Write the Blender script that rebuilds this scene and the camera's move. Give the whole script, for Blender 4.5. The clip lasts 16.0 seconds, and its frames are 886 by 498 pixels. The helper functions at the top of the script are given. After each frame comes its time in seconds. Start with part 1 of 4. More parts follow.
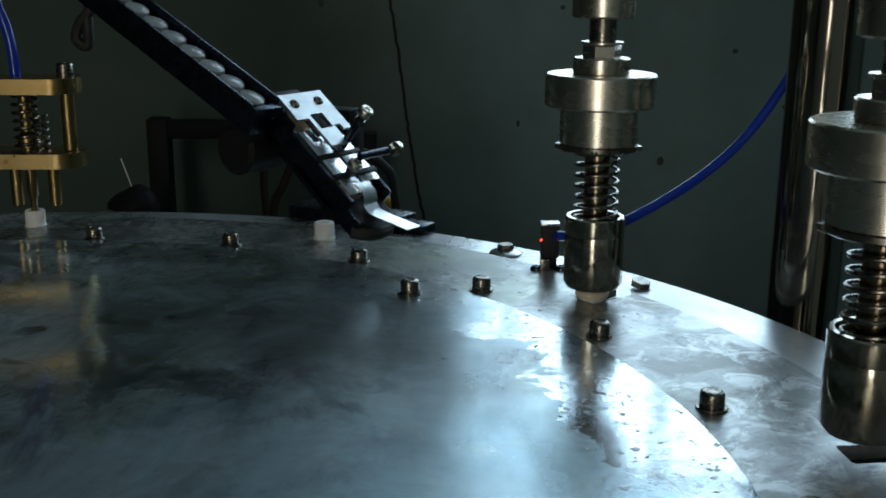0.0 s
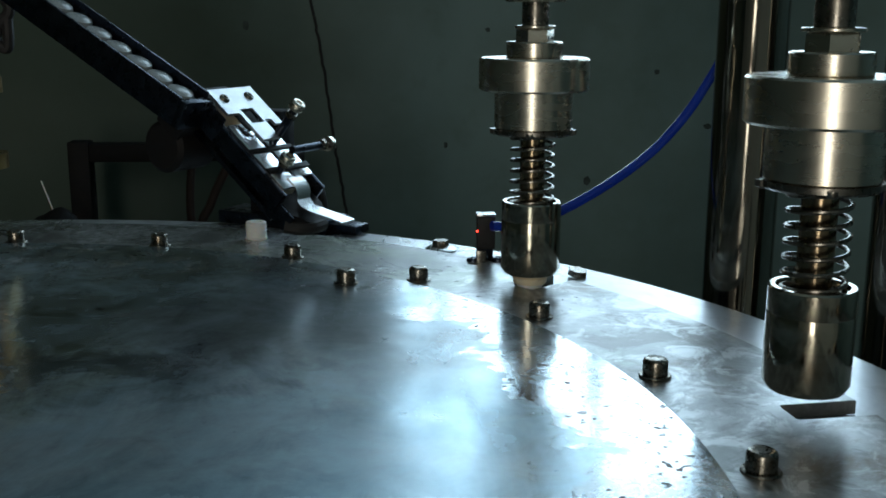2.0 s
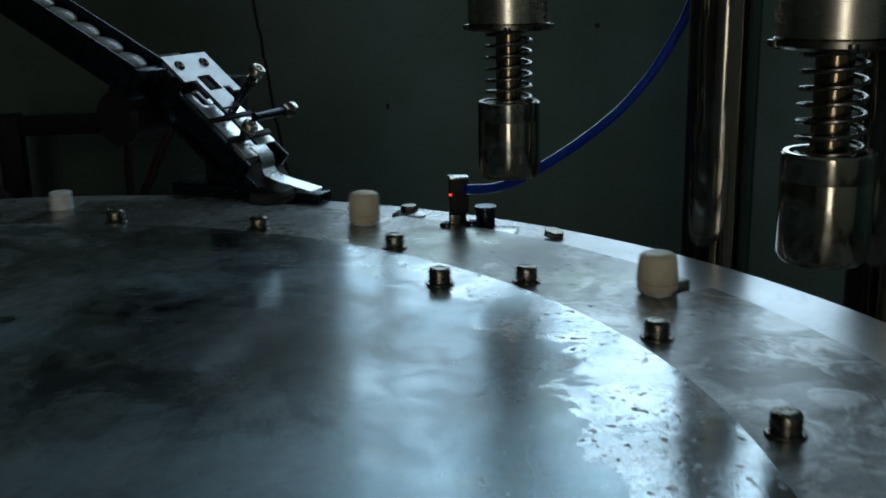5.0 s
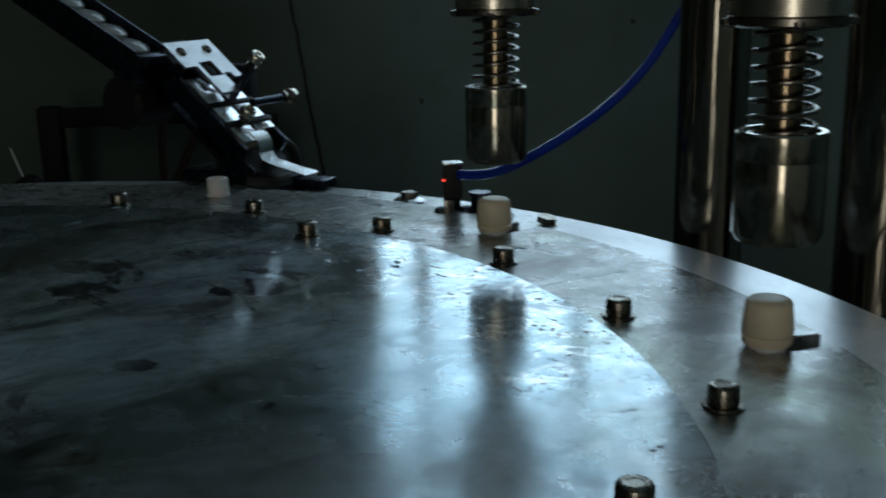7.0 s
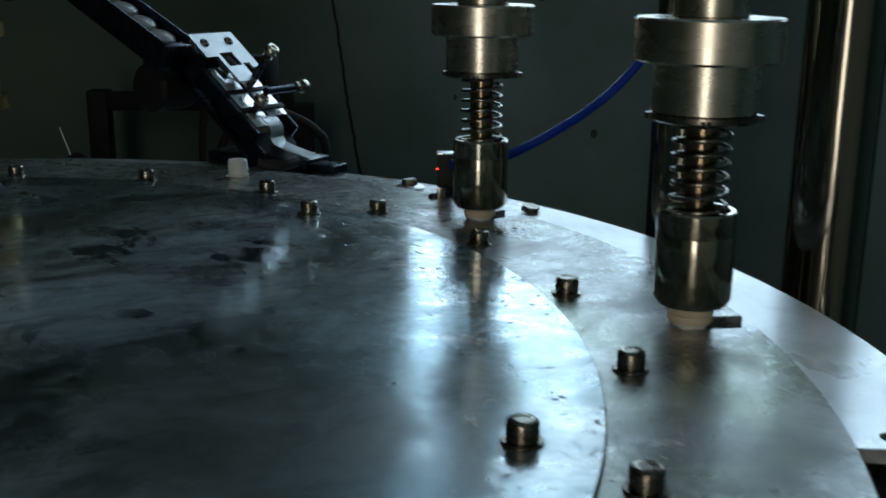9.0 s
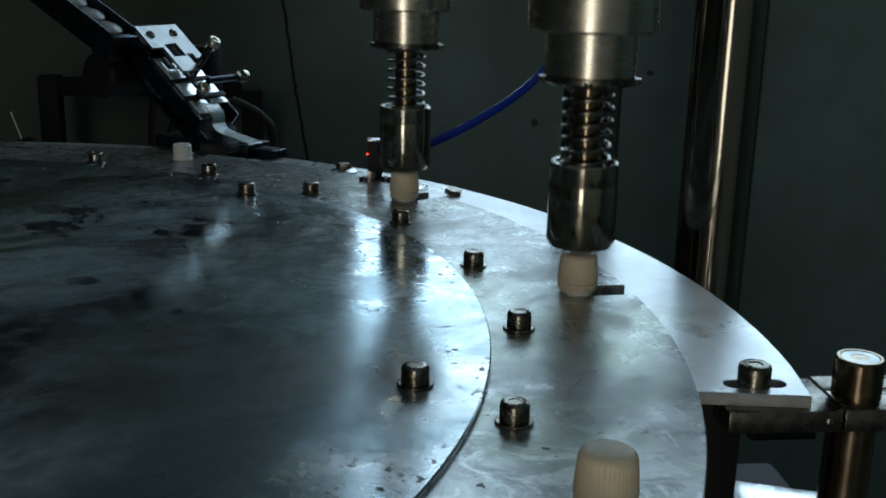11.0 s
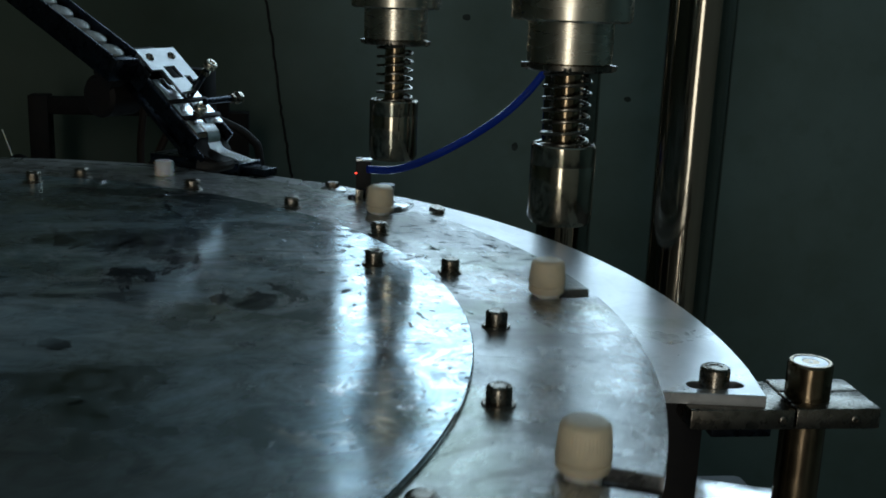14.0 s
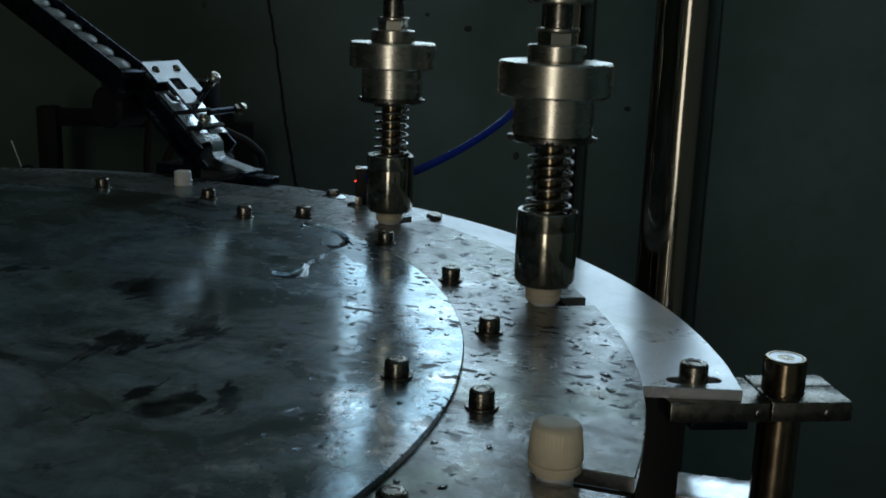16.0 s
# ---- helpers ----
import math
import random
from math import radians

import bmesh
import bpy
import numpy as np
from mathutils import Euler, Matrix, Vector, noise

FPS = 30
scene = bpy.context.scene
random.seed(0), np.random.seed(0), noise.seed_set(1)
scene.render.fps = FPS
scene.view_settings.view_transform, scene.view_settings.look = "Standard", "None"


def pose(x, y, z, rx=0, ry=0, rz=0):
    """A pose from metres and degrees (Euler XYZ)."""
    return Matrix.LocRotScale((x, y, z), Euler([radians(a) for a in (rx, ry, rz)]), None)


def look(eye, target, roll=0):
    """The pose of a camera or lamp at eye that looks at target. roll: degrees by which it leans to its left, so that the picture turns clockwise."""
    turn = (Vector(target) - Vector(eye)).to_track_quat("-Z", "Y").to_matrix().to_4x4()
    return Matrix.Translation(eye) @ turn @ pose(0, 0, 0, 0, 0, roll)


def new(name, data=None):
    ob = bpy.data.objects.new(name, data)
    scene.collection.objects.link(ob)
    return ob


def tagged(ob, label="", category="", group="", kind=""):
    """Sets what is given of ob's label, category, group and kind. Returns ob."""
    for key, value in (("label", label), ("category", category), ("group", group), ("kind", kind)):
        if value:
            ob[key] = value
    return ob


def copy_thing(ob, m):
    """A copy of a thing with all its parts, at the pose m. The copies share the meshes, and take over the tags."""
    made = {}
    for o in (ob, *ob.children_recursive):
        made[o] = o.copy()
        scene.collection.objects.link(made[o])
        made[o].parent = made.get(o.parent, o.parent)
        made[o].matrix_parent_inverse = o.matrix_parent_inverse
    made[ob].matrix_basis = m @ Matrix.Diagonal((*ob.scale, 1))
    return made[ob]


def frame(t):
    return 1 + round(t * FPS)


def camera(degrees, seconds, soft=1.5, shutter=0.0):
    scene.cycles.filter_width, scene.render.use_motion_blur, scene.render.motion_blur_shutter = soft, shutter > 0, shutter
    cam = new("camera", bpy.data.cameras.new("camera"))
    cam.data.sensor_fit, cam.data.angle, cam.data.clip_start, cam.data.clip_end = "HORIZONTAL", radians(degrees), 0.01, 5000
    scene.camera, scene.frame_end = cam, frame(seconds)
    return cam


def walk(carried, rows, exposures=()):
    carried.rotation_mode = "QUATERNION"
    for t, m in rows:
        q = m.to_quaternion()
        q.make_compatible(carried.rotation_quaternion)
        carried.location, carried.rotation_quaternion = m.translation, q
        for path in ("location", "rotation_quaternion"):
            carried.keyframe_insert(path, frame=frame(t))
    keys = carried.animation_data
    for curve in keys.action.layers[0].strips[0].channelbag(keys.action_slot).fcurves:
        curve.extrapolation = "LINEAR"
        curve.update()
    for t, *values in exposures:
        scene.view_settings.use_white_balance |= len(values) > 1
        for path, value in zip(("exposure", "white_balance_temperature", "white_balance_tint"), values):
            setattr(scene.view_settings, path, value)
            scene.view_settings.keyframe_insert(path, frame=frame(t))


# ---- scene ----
cam = camera(45.17, 16.0, soft=1.7, shutter=0.5)
PATH = [
    (0, pose(0.2129, -0.2954, 0.1579, 75.228, -0.296, -0.808)),
    (0.5, pose(0.2224, -0.2906, 0.1546, 75.816, 0.144, -1.006)),
    (1, pose(0.2211, -0.2935, 0.1558, 75.593, 0.312, -2.236)),
    (1.5, pose(0.2173, -0.2891, 0.1426, 76.444, 0.010, -3.532)),
    (2, pose(0.2081, -0.2956, 0.1323, 77.348, -0.192, -4.892)),
    (2.5, pose(0.1970, -0.3002, 0.1353, 76.585, 0.510, -6.122)),
    (3, pose(0.1908, -0.2937, 0.1336, 76.380, 0.727, -6.707)),
    (3.5, pose(0.1892, -0.2813, 0.1350, 75.826, 1.111, -7.444)),
    (4, pose(0.1867, -0.2648, 0.1332, 75.648, 1.000, -8.398)),
    (6.5, pose(0.2083, -0.2984, 0.1300, 74.583, 1.170, -9.155)),
    (7, pose(0.2187, -0.2889, 0.1245, 75.249, 1.267, -5.990)),
    (7.5, pose(0.2198, -0.2696, 0.1113, 76.874, 0.234, -2.323)),
    (8, pose(0.2062, -0.2917, 0.1217, 76.357, -0.703, -2.928)),
    (8.5, pose(0.2145, -0.3161, 0.1273, 75.800, -1.196, -3.739)),
    (9, pose(0.2470, -0.3414, 0.1291, 75.116, -0.394, -2.826)),
    (9.5, pose(0.2690, -0.3720, 0.1350, 74.180, 0.286, -2.983)),
    (9.6, pose(0.2737, -0.3712, 0.1397, 73.548, 1.160, -3.104)),
    (12, pose(0.2527, -0.4095, 0.1362, 75.117, -2.737, -6.278)),
    (12.5, pose(0.2556, -0.4102, 0.1434, 74.588, -1.962, -6.045)),
    (13, pose(0.2525, -0.4172, 0.1394, 75.234, -2.058, -6.289)),
    (13.5, pose(0.2521, -0.4201, 0.1409, 75.486, -2.001, -6.287)),
    (14, pose(0.2544, -0.4267, 0.1414, 75.769, -2.114, -6.002)),
    (14.5, pose(0.2585, -0.4293, 0.1423, 76.081, -2.275, -5.568)),
    (15, pose(0.2626, -0.4297, 0.1425, 76.455, -2.209, -5.228)),
    (15.5, pose(0.2627, -0.4390, 0.1439, 76.423, -1.635, -5.341)),
    (16, pose(0.2584, -0.4478, 0.1434, 76.320, -1.843, -5.709)),
]
EXPOSE = [(0, 0.58), (1.0, 0.7), (2.0, 0.78), (2.6, 0.38), (3.5, -0.12), (4.2, -0.17), (6.3, -0.37), (7.1, -0.17), (7.6, 0.18), (8.5, 0.33), (9.5, 0.10), (12.0, 0.18), (13.5, 0.23), (15.4, -0.06), (16.0, -0.24)]
walk(cam, PATH, EXPOSE)

# ---- world and light ----
world = bpy.data.worlds.new("room_air")
scene.world = world
world.use_nodes = True
world.node_tree.nodes["Background"].inputs[0].default_value = (0.35, 0.5, 0.6, 1)
world.node_tree.nodes["Background"].inputs[1].default_value = 0.02

WALL_Y = 1.25          # inner face of the wall behind the machine
BACK_Y = -1.7          # inner face of the wall behind the viewer
WIN = (0.250, 1.60, 0.19, 1.35)      # window: x0, x1, z0, z1
DOOR = (-0.38, -0.03, -0.6, 1.15)     # doorway: x0, x1, z0, z1


def area(name, m, sx, sz, watts, colour):
    lamp = bpy.data.lights.new(name, "AREA")
    lamp.shape, lamp.size, lamp.size_y, lamp.energy, lamp.color = "RECTANGLE", sx, sz, watts, colour
    ob = new(name, lamp)
    ob.matrix_world = m
    return ob


area("window_daylight", look(((WIN[0] + WIN[1]) / 2, WALL_Y + 0.11, (WIN[2] + WIN[3]) / 2), ((WIN[0] + WIN[1]) / 2, 0, (WIN[2] + WIN[3]) / 2)),
     WIN[1] - WIN[0], WIN[3] - WIN[2], 14.2, (0.58, 0.82, 1.0))
area("doorway_daylight", look(((DOOR[0] + DOOR[1]) / 2, BACK_Y - 0.11, (DOOR[2] + DOOR[3]) / 2), ((DOOR[0] + DOOR[1]) / 2, 0, (DOOR[2] + DOOR[3]) / 2)),
     DOOR[1] - DOOR[0], DOOR[3] - DOOR[2], 7.5, (1.0, 0.97, 0.87))


# ---- materials ----
def material(name, colour, rough=0.5, metal=0.0, dark=None, scale=20.0, amount=0.5, rough_var=0.1, bump=0.0, bump_scale=200.0,
             stretch=(1, 1, 1), transmission=0.0, subsurface=0.0, emission=None, fine=0.0, aniso=0.0):
    m = bpy.data.materials.new(name)
    m.use_nodes = True
    nt = m.node_tree
    p = nt.nodes["Principled BSDF"]
    p.inputs["Roughness"].default_value, p.inputs["Metallic"].default_value = rough, metal
    p.inputs["Base Color"].default_value = (*colour, 1)
    if transmission:
        p.inputs["Transmission Weight"].default_value = transmission
    if subsurface:
        p.inputs["Subsurface Weight"].default_value = subsurface
        p.inputs["Subsurface Radius"].default_value = (0.004, 0.003, 0.002)
    if aniso:
        p.inputs["Anisotropic"].default_value = aniso
    if emission:
        p.inputs["Emission Color"].default_value = (*emission[0], 1)
        p.inputs["Emission Strength"].default_value = emission[1]
    co = nt.nodes.new("ShaderNodeTexCoord")
    mp = nt.nodes.new("ShaderNodeMapping")
    mp.inputs["Scale"].default_value = stretch
    nt.links.new(co.outputs["Object"], mp.inputs["Vector"])

    def noise_at(sc, detail=6.0, rgh=0.6):
        n = nt.nodes.new("ShaderNodeTexNoise")
        n.inputs["Scale"].default_value, n.inputs["Detail"].default_value, n.inputs["Roughness"].default_value = sc, detail, rgh
        nt.links.new(mp.outputs["Vector"], n.inputs["Vector"])
        return n.outputs["Fac"]

    def ramp(src, a, b):
        r = nt.nodes.new("ShaderNodeMapRange")
        r.inputs["From Min"].default_value, r.inputs["From Max"].default_value = a, b
        nt.links.new(src, r.inputs["Value"])
        return r.outputs["Result"]

    def mul(a, k):
        x = nt.nodes.new("ShaderNodeMath")
        x.operation = "MULTIPLY"
        nt.links.new(a, x.inputs[0])
        x.inputs[1].default_value = k
        return x.outputs[0]

    def mix(fac, a, b):
        x = nt.nodes.new("ShaderNodeMix")
        x.data_type = "RGBA"
        nt.links.new(fac, x.inputs["Factor"])
        for sock, v in ((x.inputs[6], a), (x.inputs[7], b)):
            if isinstance(v, tuple):
                sock.default_value = (*v, 1)
            else:
                nt.links.new(v, sock)
        return x.outputs[2]

    col = colour
    if dark is not None:
        big = ramp(noise_at(scale), 0.42, 0.62)
        col = mix(mul(big, amount), colour, dark)
        if fine:
            col = mix(mul(ramp(noise_at(scale * 9, 3.0), 0.55, 0.68), fine), col, dark)
        nt.links.new(col, p.inputs["Base Color"])
    if rough_var:
        r = nt.nodes.new("ShaderNodeMapRange")
        r.inputs["From Min"].default_value, r.inputs["From Max"].default_value = 0.3, 0.7
        r.inputs["To Min"].default_value, r.inputs["To Max"].default_value = max(rough - rough_var, 0.02), rough + rough_var
        nt.links.new(noise_at(scale * 2.3), r.inputs["Value"])
        nt.links.new(r.outputs["Result"], p.inputs["Roughness"])
    if bump:
        b = nt.nodes.new("ShaderNodeBump")
        b.inputs["Strength"].default_value, b.inputs["Distance"].default_value = bump, 0.001
        nt.links.new(noise_at(bump_scale, 3.0), b.inputs["Height"])
        nt.links.new(b.outputs["Normal"], p.inputs["Normal"])
    return m


SLEEVE = material("oiled_turned_steel", (0.40, 0.36, 0.285), 0.13, 1.0, dark=(0.30, 0.26, 0.20), scale=40, amount=0.4, rough_var=0.03, stretch=(1, 1, 6))
STEEL = material("turned_steel", (0.60, 0.555, 0.465), 0.27, 1.0, dark=(0.42, 0.37, 0.29), scale=25, amount=0.3, rough_var=0.02, bump=0.0, bump_scale=400, stretch=(1, 1, 3))
ROD = material("brown_oiled_rod", (0.34, 0.26, 0.17), 0.2, 1.0, dark=(0.16, 0.11, 0.06), scale=80, amount=0.6, rough_var=0.05)
STEEL_DARK = material("oily_steel", (0.24, 0.22, 0.19), 0.28, 1.0, dark=(0.10, 0.09, 0.07), scale=90, amount=0.7, rough_var=0.08)
CHROME = material("ground_chrome", (0.26, 0.24, 0.20), 0.115, 1.0, dark=(0.19, 0.17, 0.135), scale=15, amount=0.4, rough_var=0.02, stretch=(1, 1, 0.3))
BOLT = material("zinc_bolt", (0.27, 0.25, 0.215), 0.28, 1.0, dark=(0.10, 0.07, 0.04), scale=250, amount=0.8, rough_var=0.1)
BRASS = material("worn_brass", (0.28, 0.195, 0.08), 0.34, 1.0, dark=(0.25, 0.16, 0.06), scale=60, amount=0.6)
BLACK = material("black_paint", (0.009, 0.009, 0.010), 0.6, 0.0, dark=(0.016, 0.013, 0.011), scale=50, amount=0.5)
BLACK_METAL = material("blackened_steel", (0.050, 0.060, 0.080), 0.30, 1.0, dark=(0.02, 0.022, 0.028), scale=80, amount=0.7)
BRIGHT = material("bright_sheet_steel", (0.72, 0.73, 0.74), 0.30, 1.0, dark=(0.45, 0.45, 0.46), scale=70, amount=0.35, rough_var=0.08, bump=0.05)
POLISHED = material("polished_strip_steel", (0.95, 0.96, 0.97), 0.24, 1.0, dark=(0.84, 0.84, 0.84), scale=200, amount=0.3, rough_var=0.02)
DULL = material("dull_plate_steel", (0.52, 0.53, 0.54), 0.36, 1.0, dark=(0.38, 0.38, 0.39), scale=90, amount=0.5, rough_var=0.08)
WHITE = material("white_plastic", (0.88, 0.88, 0.86), 0.35, subsurface=0.7, dark=(0.70, 0.70, 0.66), scale=120, amount=0.3)
MILKY = material("milky_plastic", (0.34, 0.37, 0.38), 0.25, subsurface=0.2, dark=(0.34, 0.36, 0.36), scale=120, amount=0.4)
CREAM = material("cream_plastic", (0.82, 0.71, 0.52), 0.42, subsurface=0.15, dark=(0.62, 0.56, 0.44), scale=140, amount=0.35)
BLUE = material("blue_hose", (0.006, 0.035, 0.36), 0.09, dark=(0.005, 0.024, 0.24), scale=60, amount=0.4)
RUBBER = material("cable_rubber", (0.010, 0.009, 0.009), 0.7, dark=(0.016, 0.014, 0.012), scale=60)
BROWN = material("brown_cable", (0.028, 0.013, 0.008), 0.6, dark=(0.014, 0.008, 0.006), scale=60)
YELLOW = material("yellow_tape", (0.55, 0.36, 0.03), 0.5, dark=(0.3, 0.2, 0.02), scale=90)
RED = material("red_led", (0.9, 0.05, 0.05), 0.4, rough_var=0, emission=((1.0, 0.05, 0.03), 3.0))
PAINT = material("grey_green_wall_paint", (0.182, 0.268, 0.262), 0.7, dark=(0.115, 0.166, 0.145), scale=2.2, amount=0.7, bump=0.25, bump_scale=90, fine=0.25)
def shade_wall_left(m):
    """An olive tone on the plaster, shade painted in towards low x, with an uneven edge."""
    nt = m.node_tree
    p = nt.nodes["Principled BSDF"]
    old = p.inputs["Base Color"].links[0].from_socket
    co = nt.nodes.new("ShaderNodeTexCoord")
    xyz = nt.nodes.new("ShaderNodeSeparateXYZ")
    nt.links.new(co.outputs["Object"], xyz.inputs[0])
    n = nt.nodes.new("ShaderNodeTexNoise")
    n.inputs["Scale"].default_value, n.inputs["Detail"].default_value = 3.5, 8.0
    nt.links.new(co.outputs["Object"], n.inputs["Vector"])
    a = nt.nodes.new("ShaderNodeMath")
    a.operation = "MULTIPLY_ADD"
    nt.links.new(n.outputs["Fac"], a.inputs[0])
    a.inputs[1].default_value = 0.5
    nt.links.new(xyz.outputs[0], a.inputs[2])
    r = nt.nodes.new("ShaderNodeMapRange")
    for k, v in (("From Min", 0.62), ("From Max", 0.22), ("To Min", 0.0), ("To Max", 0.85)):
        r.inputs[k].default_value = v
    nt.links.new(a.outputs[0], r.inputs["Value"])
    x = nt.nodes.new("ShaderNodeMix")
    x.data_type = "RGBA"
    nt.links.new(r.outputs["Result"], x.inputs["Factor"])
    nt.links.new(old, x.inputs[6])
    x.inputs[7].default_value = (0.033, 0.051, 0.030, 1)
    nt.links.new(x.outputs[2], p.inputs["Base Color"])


shade_wall_left(PAINT)
BLACK.node_tree.nodes["Principled BSDF"].inputs["Specular IOR Level"].default_value = 0.15
CRACK = material("wall_crack", (0.02, 0.02, 0.02), 0.9, rough_var=0)
STAIN = material("wall_stain", (0.055, 0.075, 0.07), 0.85, dark=(0.03, 0.04, 0.035), scale=90, amount=0.7)
TAN = material("tan_wall_paint", (0.66, 0.58, 0.46), 0.7, dark=(0.45, 0.38, 0.29), scale=2.0, amount=0.5, bump=0.2)
CONCRETE = material("floor_concrete", (0.16, 0.15, 0.14), 0.75, dark=(0.09, 0.085, 0.08), scale=4.0, amount=0.7, bump=0.3)
CEIL = material("ceiling_paint", (0.46, 0.57, 0.60), 0.8, dark=(0.36, 0.45, 0.46), scale=3.0)
CABINET = material("machine_paint", (0.05, 0.055, 0.055), 0.5, dark=(0.03, 0.03, 0.03), scale=12)
DECK = material("machine_deck_steel", (0.90, 0.91, 0.92), 0.22, 1.0, dark=(0.80, 0.80, 0.80), scale=30)
WATER = material("spilt_water", (0.95, 0.97, 0.98), 0.02, rough_var=0, transmission=1.0, bump=0.15, bump_scale=120)
FRAME_PAINT = material("window_frame_paint", (0.25, 0.26, 0.25), 0.5, dark=(0.16, 0.16, 0.15), scale=20)


def table_metal(name, light, dull, rough, stain, seed, blotch, haze, marks=1.0, clean=0.0, relief=0.12, rugged=0.05, stained=0.0):
    """Worn turntable steel: cloudy sheen, dark oxide smears, dried splashes and black flecks."""
    m = bpy.data.materials.new(name)
    m.use_nodes = True
    nt = m.node_tree
    p = nt.nodes["Principled BSDF"]
    p.inputs["Metallic"].default_value = 1.0
    co = nt.nodes.new("ShaderNodeTexCoord")

    def tex(sc, detail=8.0, rgh=0.6, stretch=(1, 1, 1), shift=0.0, distort=0.0):
        mp = nt.nodes.new("ShaderNodeMapping")
        mp.inputs["Scale"].default_value = stretch
        mp.inputs["Location"].default_value = (seed + shift, seed * 0.7 - shift, 0)
        nt.links.new(co.outputs["Object"], mp.inputs["Vector"])
        n = nt.nodes.new("ShaderNodeTexNoise")
        for k, v in (("Scale", sc), ("Detail", detail), ("Roughness", rgh), ("Distortion", distort)):
            n.inputs[k].default_value = v
        nt.links.new(mp.outputs["Vector"], n.inputs["Vector"])
        return n.outputs["Fac"]

    def rng(src, a, b, c=0.0, d=1.0):
        r = nt.nodes.new("ShaderNodeMapRange")
        for k, v in (("From Min", a), ("From Max", b), ("To Min", c), ("To Max", d)):
            r.inputs[k].default_value = v
        nt.links.new(src, r.inputs["Value"])
        return r.outputs["Result"]

    def op(kind, a, b):
        x = nt.nodes.new("ShaderNodeMath")
        x.operation = kind
        for s, v in zip(x.inputs, (a, b)):
            if isinstance(v, float):
                s.default_value = v
            else:
                nt.links.new(v, s)
        return x.outputs[0]

    def mix(fac, a, b):
        x = nt.nodes.new("ShaderNodeMix")
        x.data_type = "RGBA"
        nt.links.new(fac, x.inputs["Factor"])
        for sock, v in ((x.inputs[6], a), (x.inputs[7], b)):
            if isinstance(v, tuple):
                sock.default_value = (*v, 1)
            else:
                nt.links.new(v, sock)
        return x.outputs[2]

    cloud = rng(tex(7.0, distort=0.6), 0.35, 0.68)
    patch = rng(tex(4.5, 3.0, shift=5.0), 0.40, 0.56)
    smear = op("MULTIPLY", rng(tex(22.0, 7.0, 0.62, stretch=(1, 0.42, 1), shift=3.0, distort=1.0), 0.52, 0.61), patch)
    mottle = tex(48.0, 8.0, 0.70, shift=11.0, distort=0.8)
    splash = rng(tex(44.0, 8.0, 0.68, shift=6.0, distort=1.2), 0.515, 0.60)
    ln = nt.nodes.new("ShaderNodeVectorMath")
    ln.operation = "LENGTH"
    nt.links.new(co.outputs["Object"], ln.inputs[0])
    xyz = nt.nodes.new("ShaderNodeSeparateXYZ")
    nt.links.new(co.outputs["Object"], xyz.inputs[0])
    turn = op("MULTIPLY", op("ARCTAN2", xyz.outputs[1], xyz.outputs[0]), 57.2958)
    edge = op("ADD", turn, rng(cloud, 0.0, 1.0, -14.0, 14.0))
    # one sector is spattered; in another a film of grease ends in a ragged line short of the rim
    spatter = op("MULTIPLY", op("MULTIPLY", rng(edge, 90.0, 105.0), rng(edge, 195.0, 165.0)), rng(ln.outputs["Value"], 0.22, 0.28))
    sector = op("MULTIPLY", rng(edge, 58.0, 40.0), rng(edge, -75.0, -50.0))
    ragged = op("ADD", ln.outputs["Value"], rng(tex(26.0, 7.0, 0.62, shift=8.0, distort=1.2), 0.2, 0.8, -0.034, 0.034))
    band = op("MULTIPLY", sector, rng(ragged, 0.276, 0.279, 0.0, clean))
    peppered = op("MULTIPLY", op("MULTIPLY", op("MULTIPLY", rng(edge, 55.0, 65.0), rng(edge, 120.0, 105.0)), rng(ragged, 0.262, 0.270)), clean)
    zone = rng(tex(4.0, 3.0, shift=9.0), 0.48, 0.62)
    dash = rng(tex(190.0, 2.0, 0.5, stretch=(1, 0.5, 1), shift=1.0), 0.61, 0.63)
    pit = op("MULTIPLY", rng(tex(330.0, 2.0, 0.5, shift=2.0), 0.60, 0.64), rng(tex(40.0, 3.0, shift=4.0), 0.42, 0.56))
    grit = op("MULTIPLY", rng(tex(260.0, 2.0, 0.5, stretch=(1, 0.7, 1), shift=1.5), 0.69, 0.72), zone)
    fleck = op("MAXIMUM", op("MULTIPLY", grit, marks), op("MAXIMUM", op("MULTIPLY", dash, op("MULTIPLY", spatter, marks)), op("MULTIPLY", op("MULTIPLY", pit, op("MAXIMUM", band, peppered)), marks)))
    col = mix(cloud, light, dull)
    col = mix(rng(mottle, 0.40, 0.66, 0.0, blotch * 0.75), col, dull)
    wet = op("MULTIPLY", rng(tex(24.0, 9.0, 0.72, shift=14.0, distort=1.2), 0.515, 0.59), op("MULTIPLY", op("ADD", op("MULTIPLY", sector, 0.8), 0.2), rng(ln.outputs["Value"], 0.3155, 0.3165)))
    col = mix(op("MULTIPLY", wet, 0.60 * marks), col, (0.10, 0.095, 0.085))
    if stained:
        soil = rng(tex(13.0, 9.0, 0.66, shift=31.0, distort=1.6), 0.46, 0.60, 0.0, stained)
        col = mix(soil, col, (0.115, 0.125, 0.118))
        rust = rng(tex(10.0, 8.0, 0.68, shift=37.0, distort=1.0), 0.585, 0.66, 0.0, stained)
        col = mix(rust, col, (0.15, 0.105, 0.06))
    olive = rng(tex(9.0, 5.0, 0.6, shift=21.0, distort=0.8), 0.52, 0.66, 0.0, 0.55)
    col = mix(olive, col, (0.31, 0.36, 0.26))
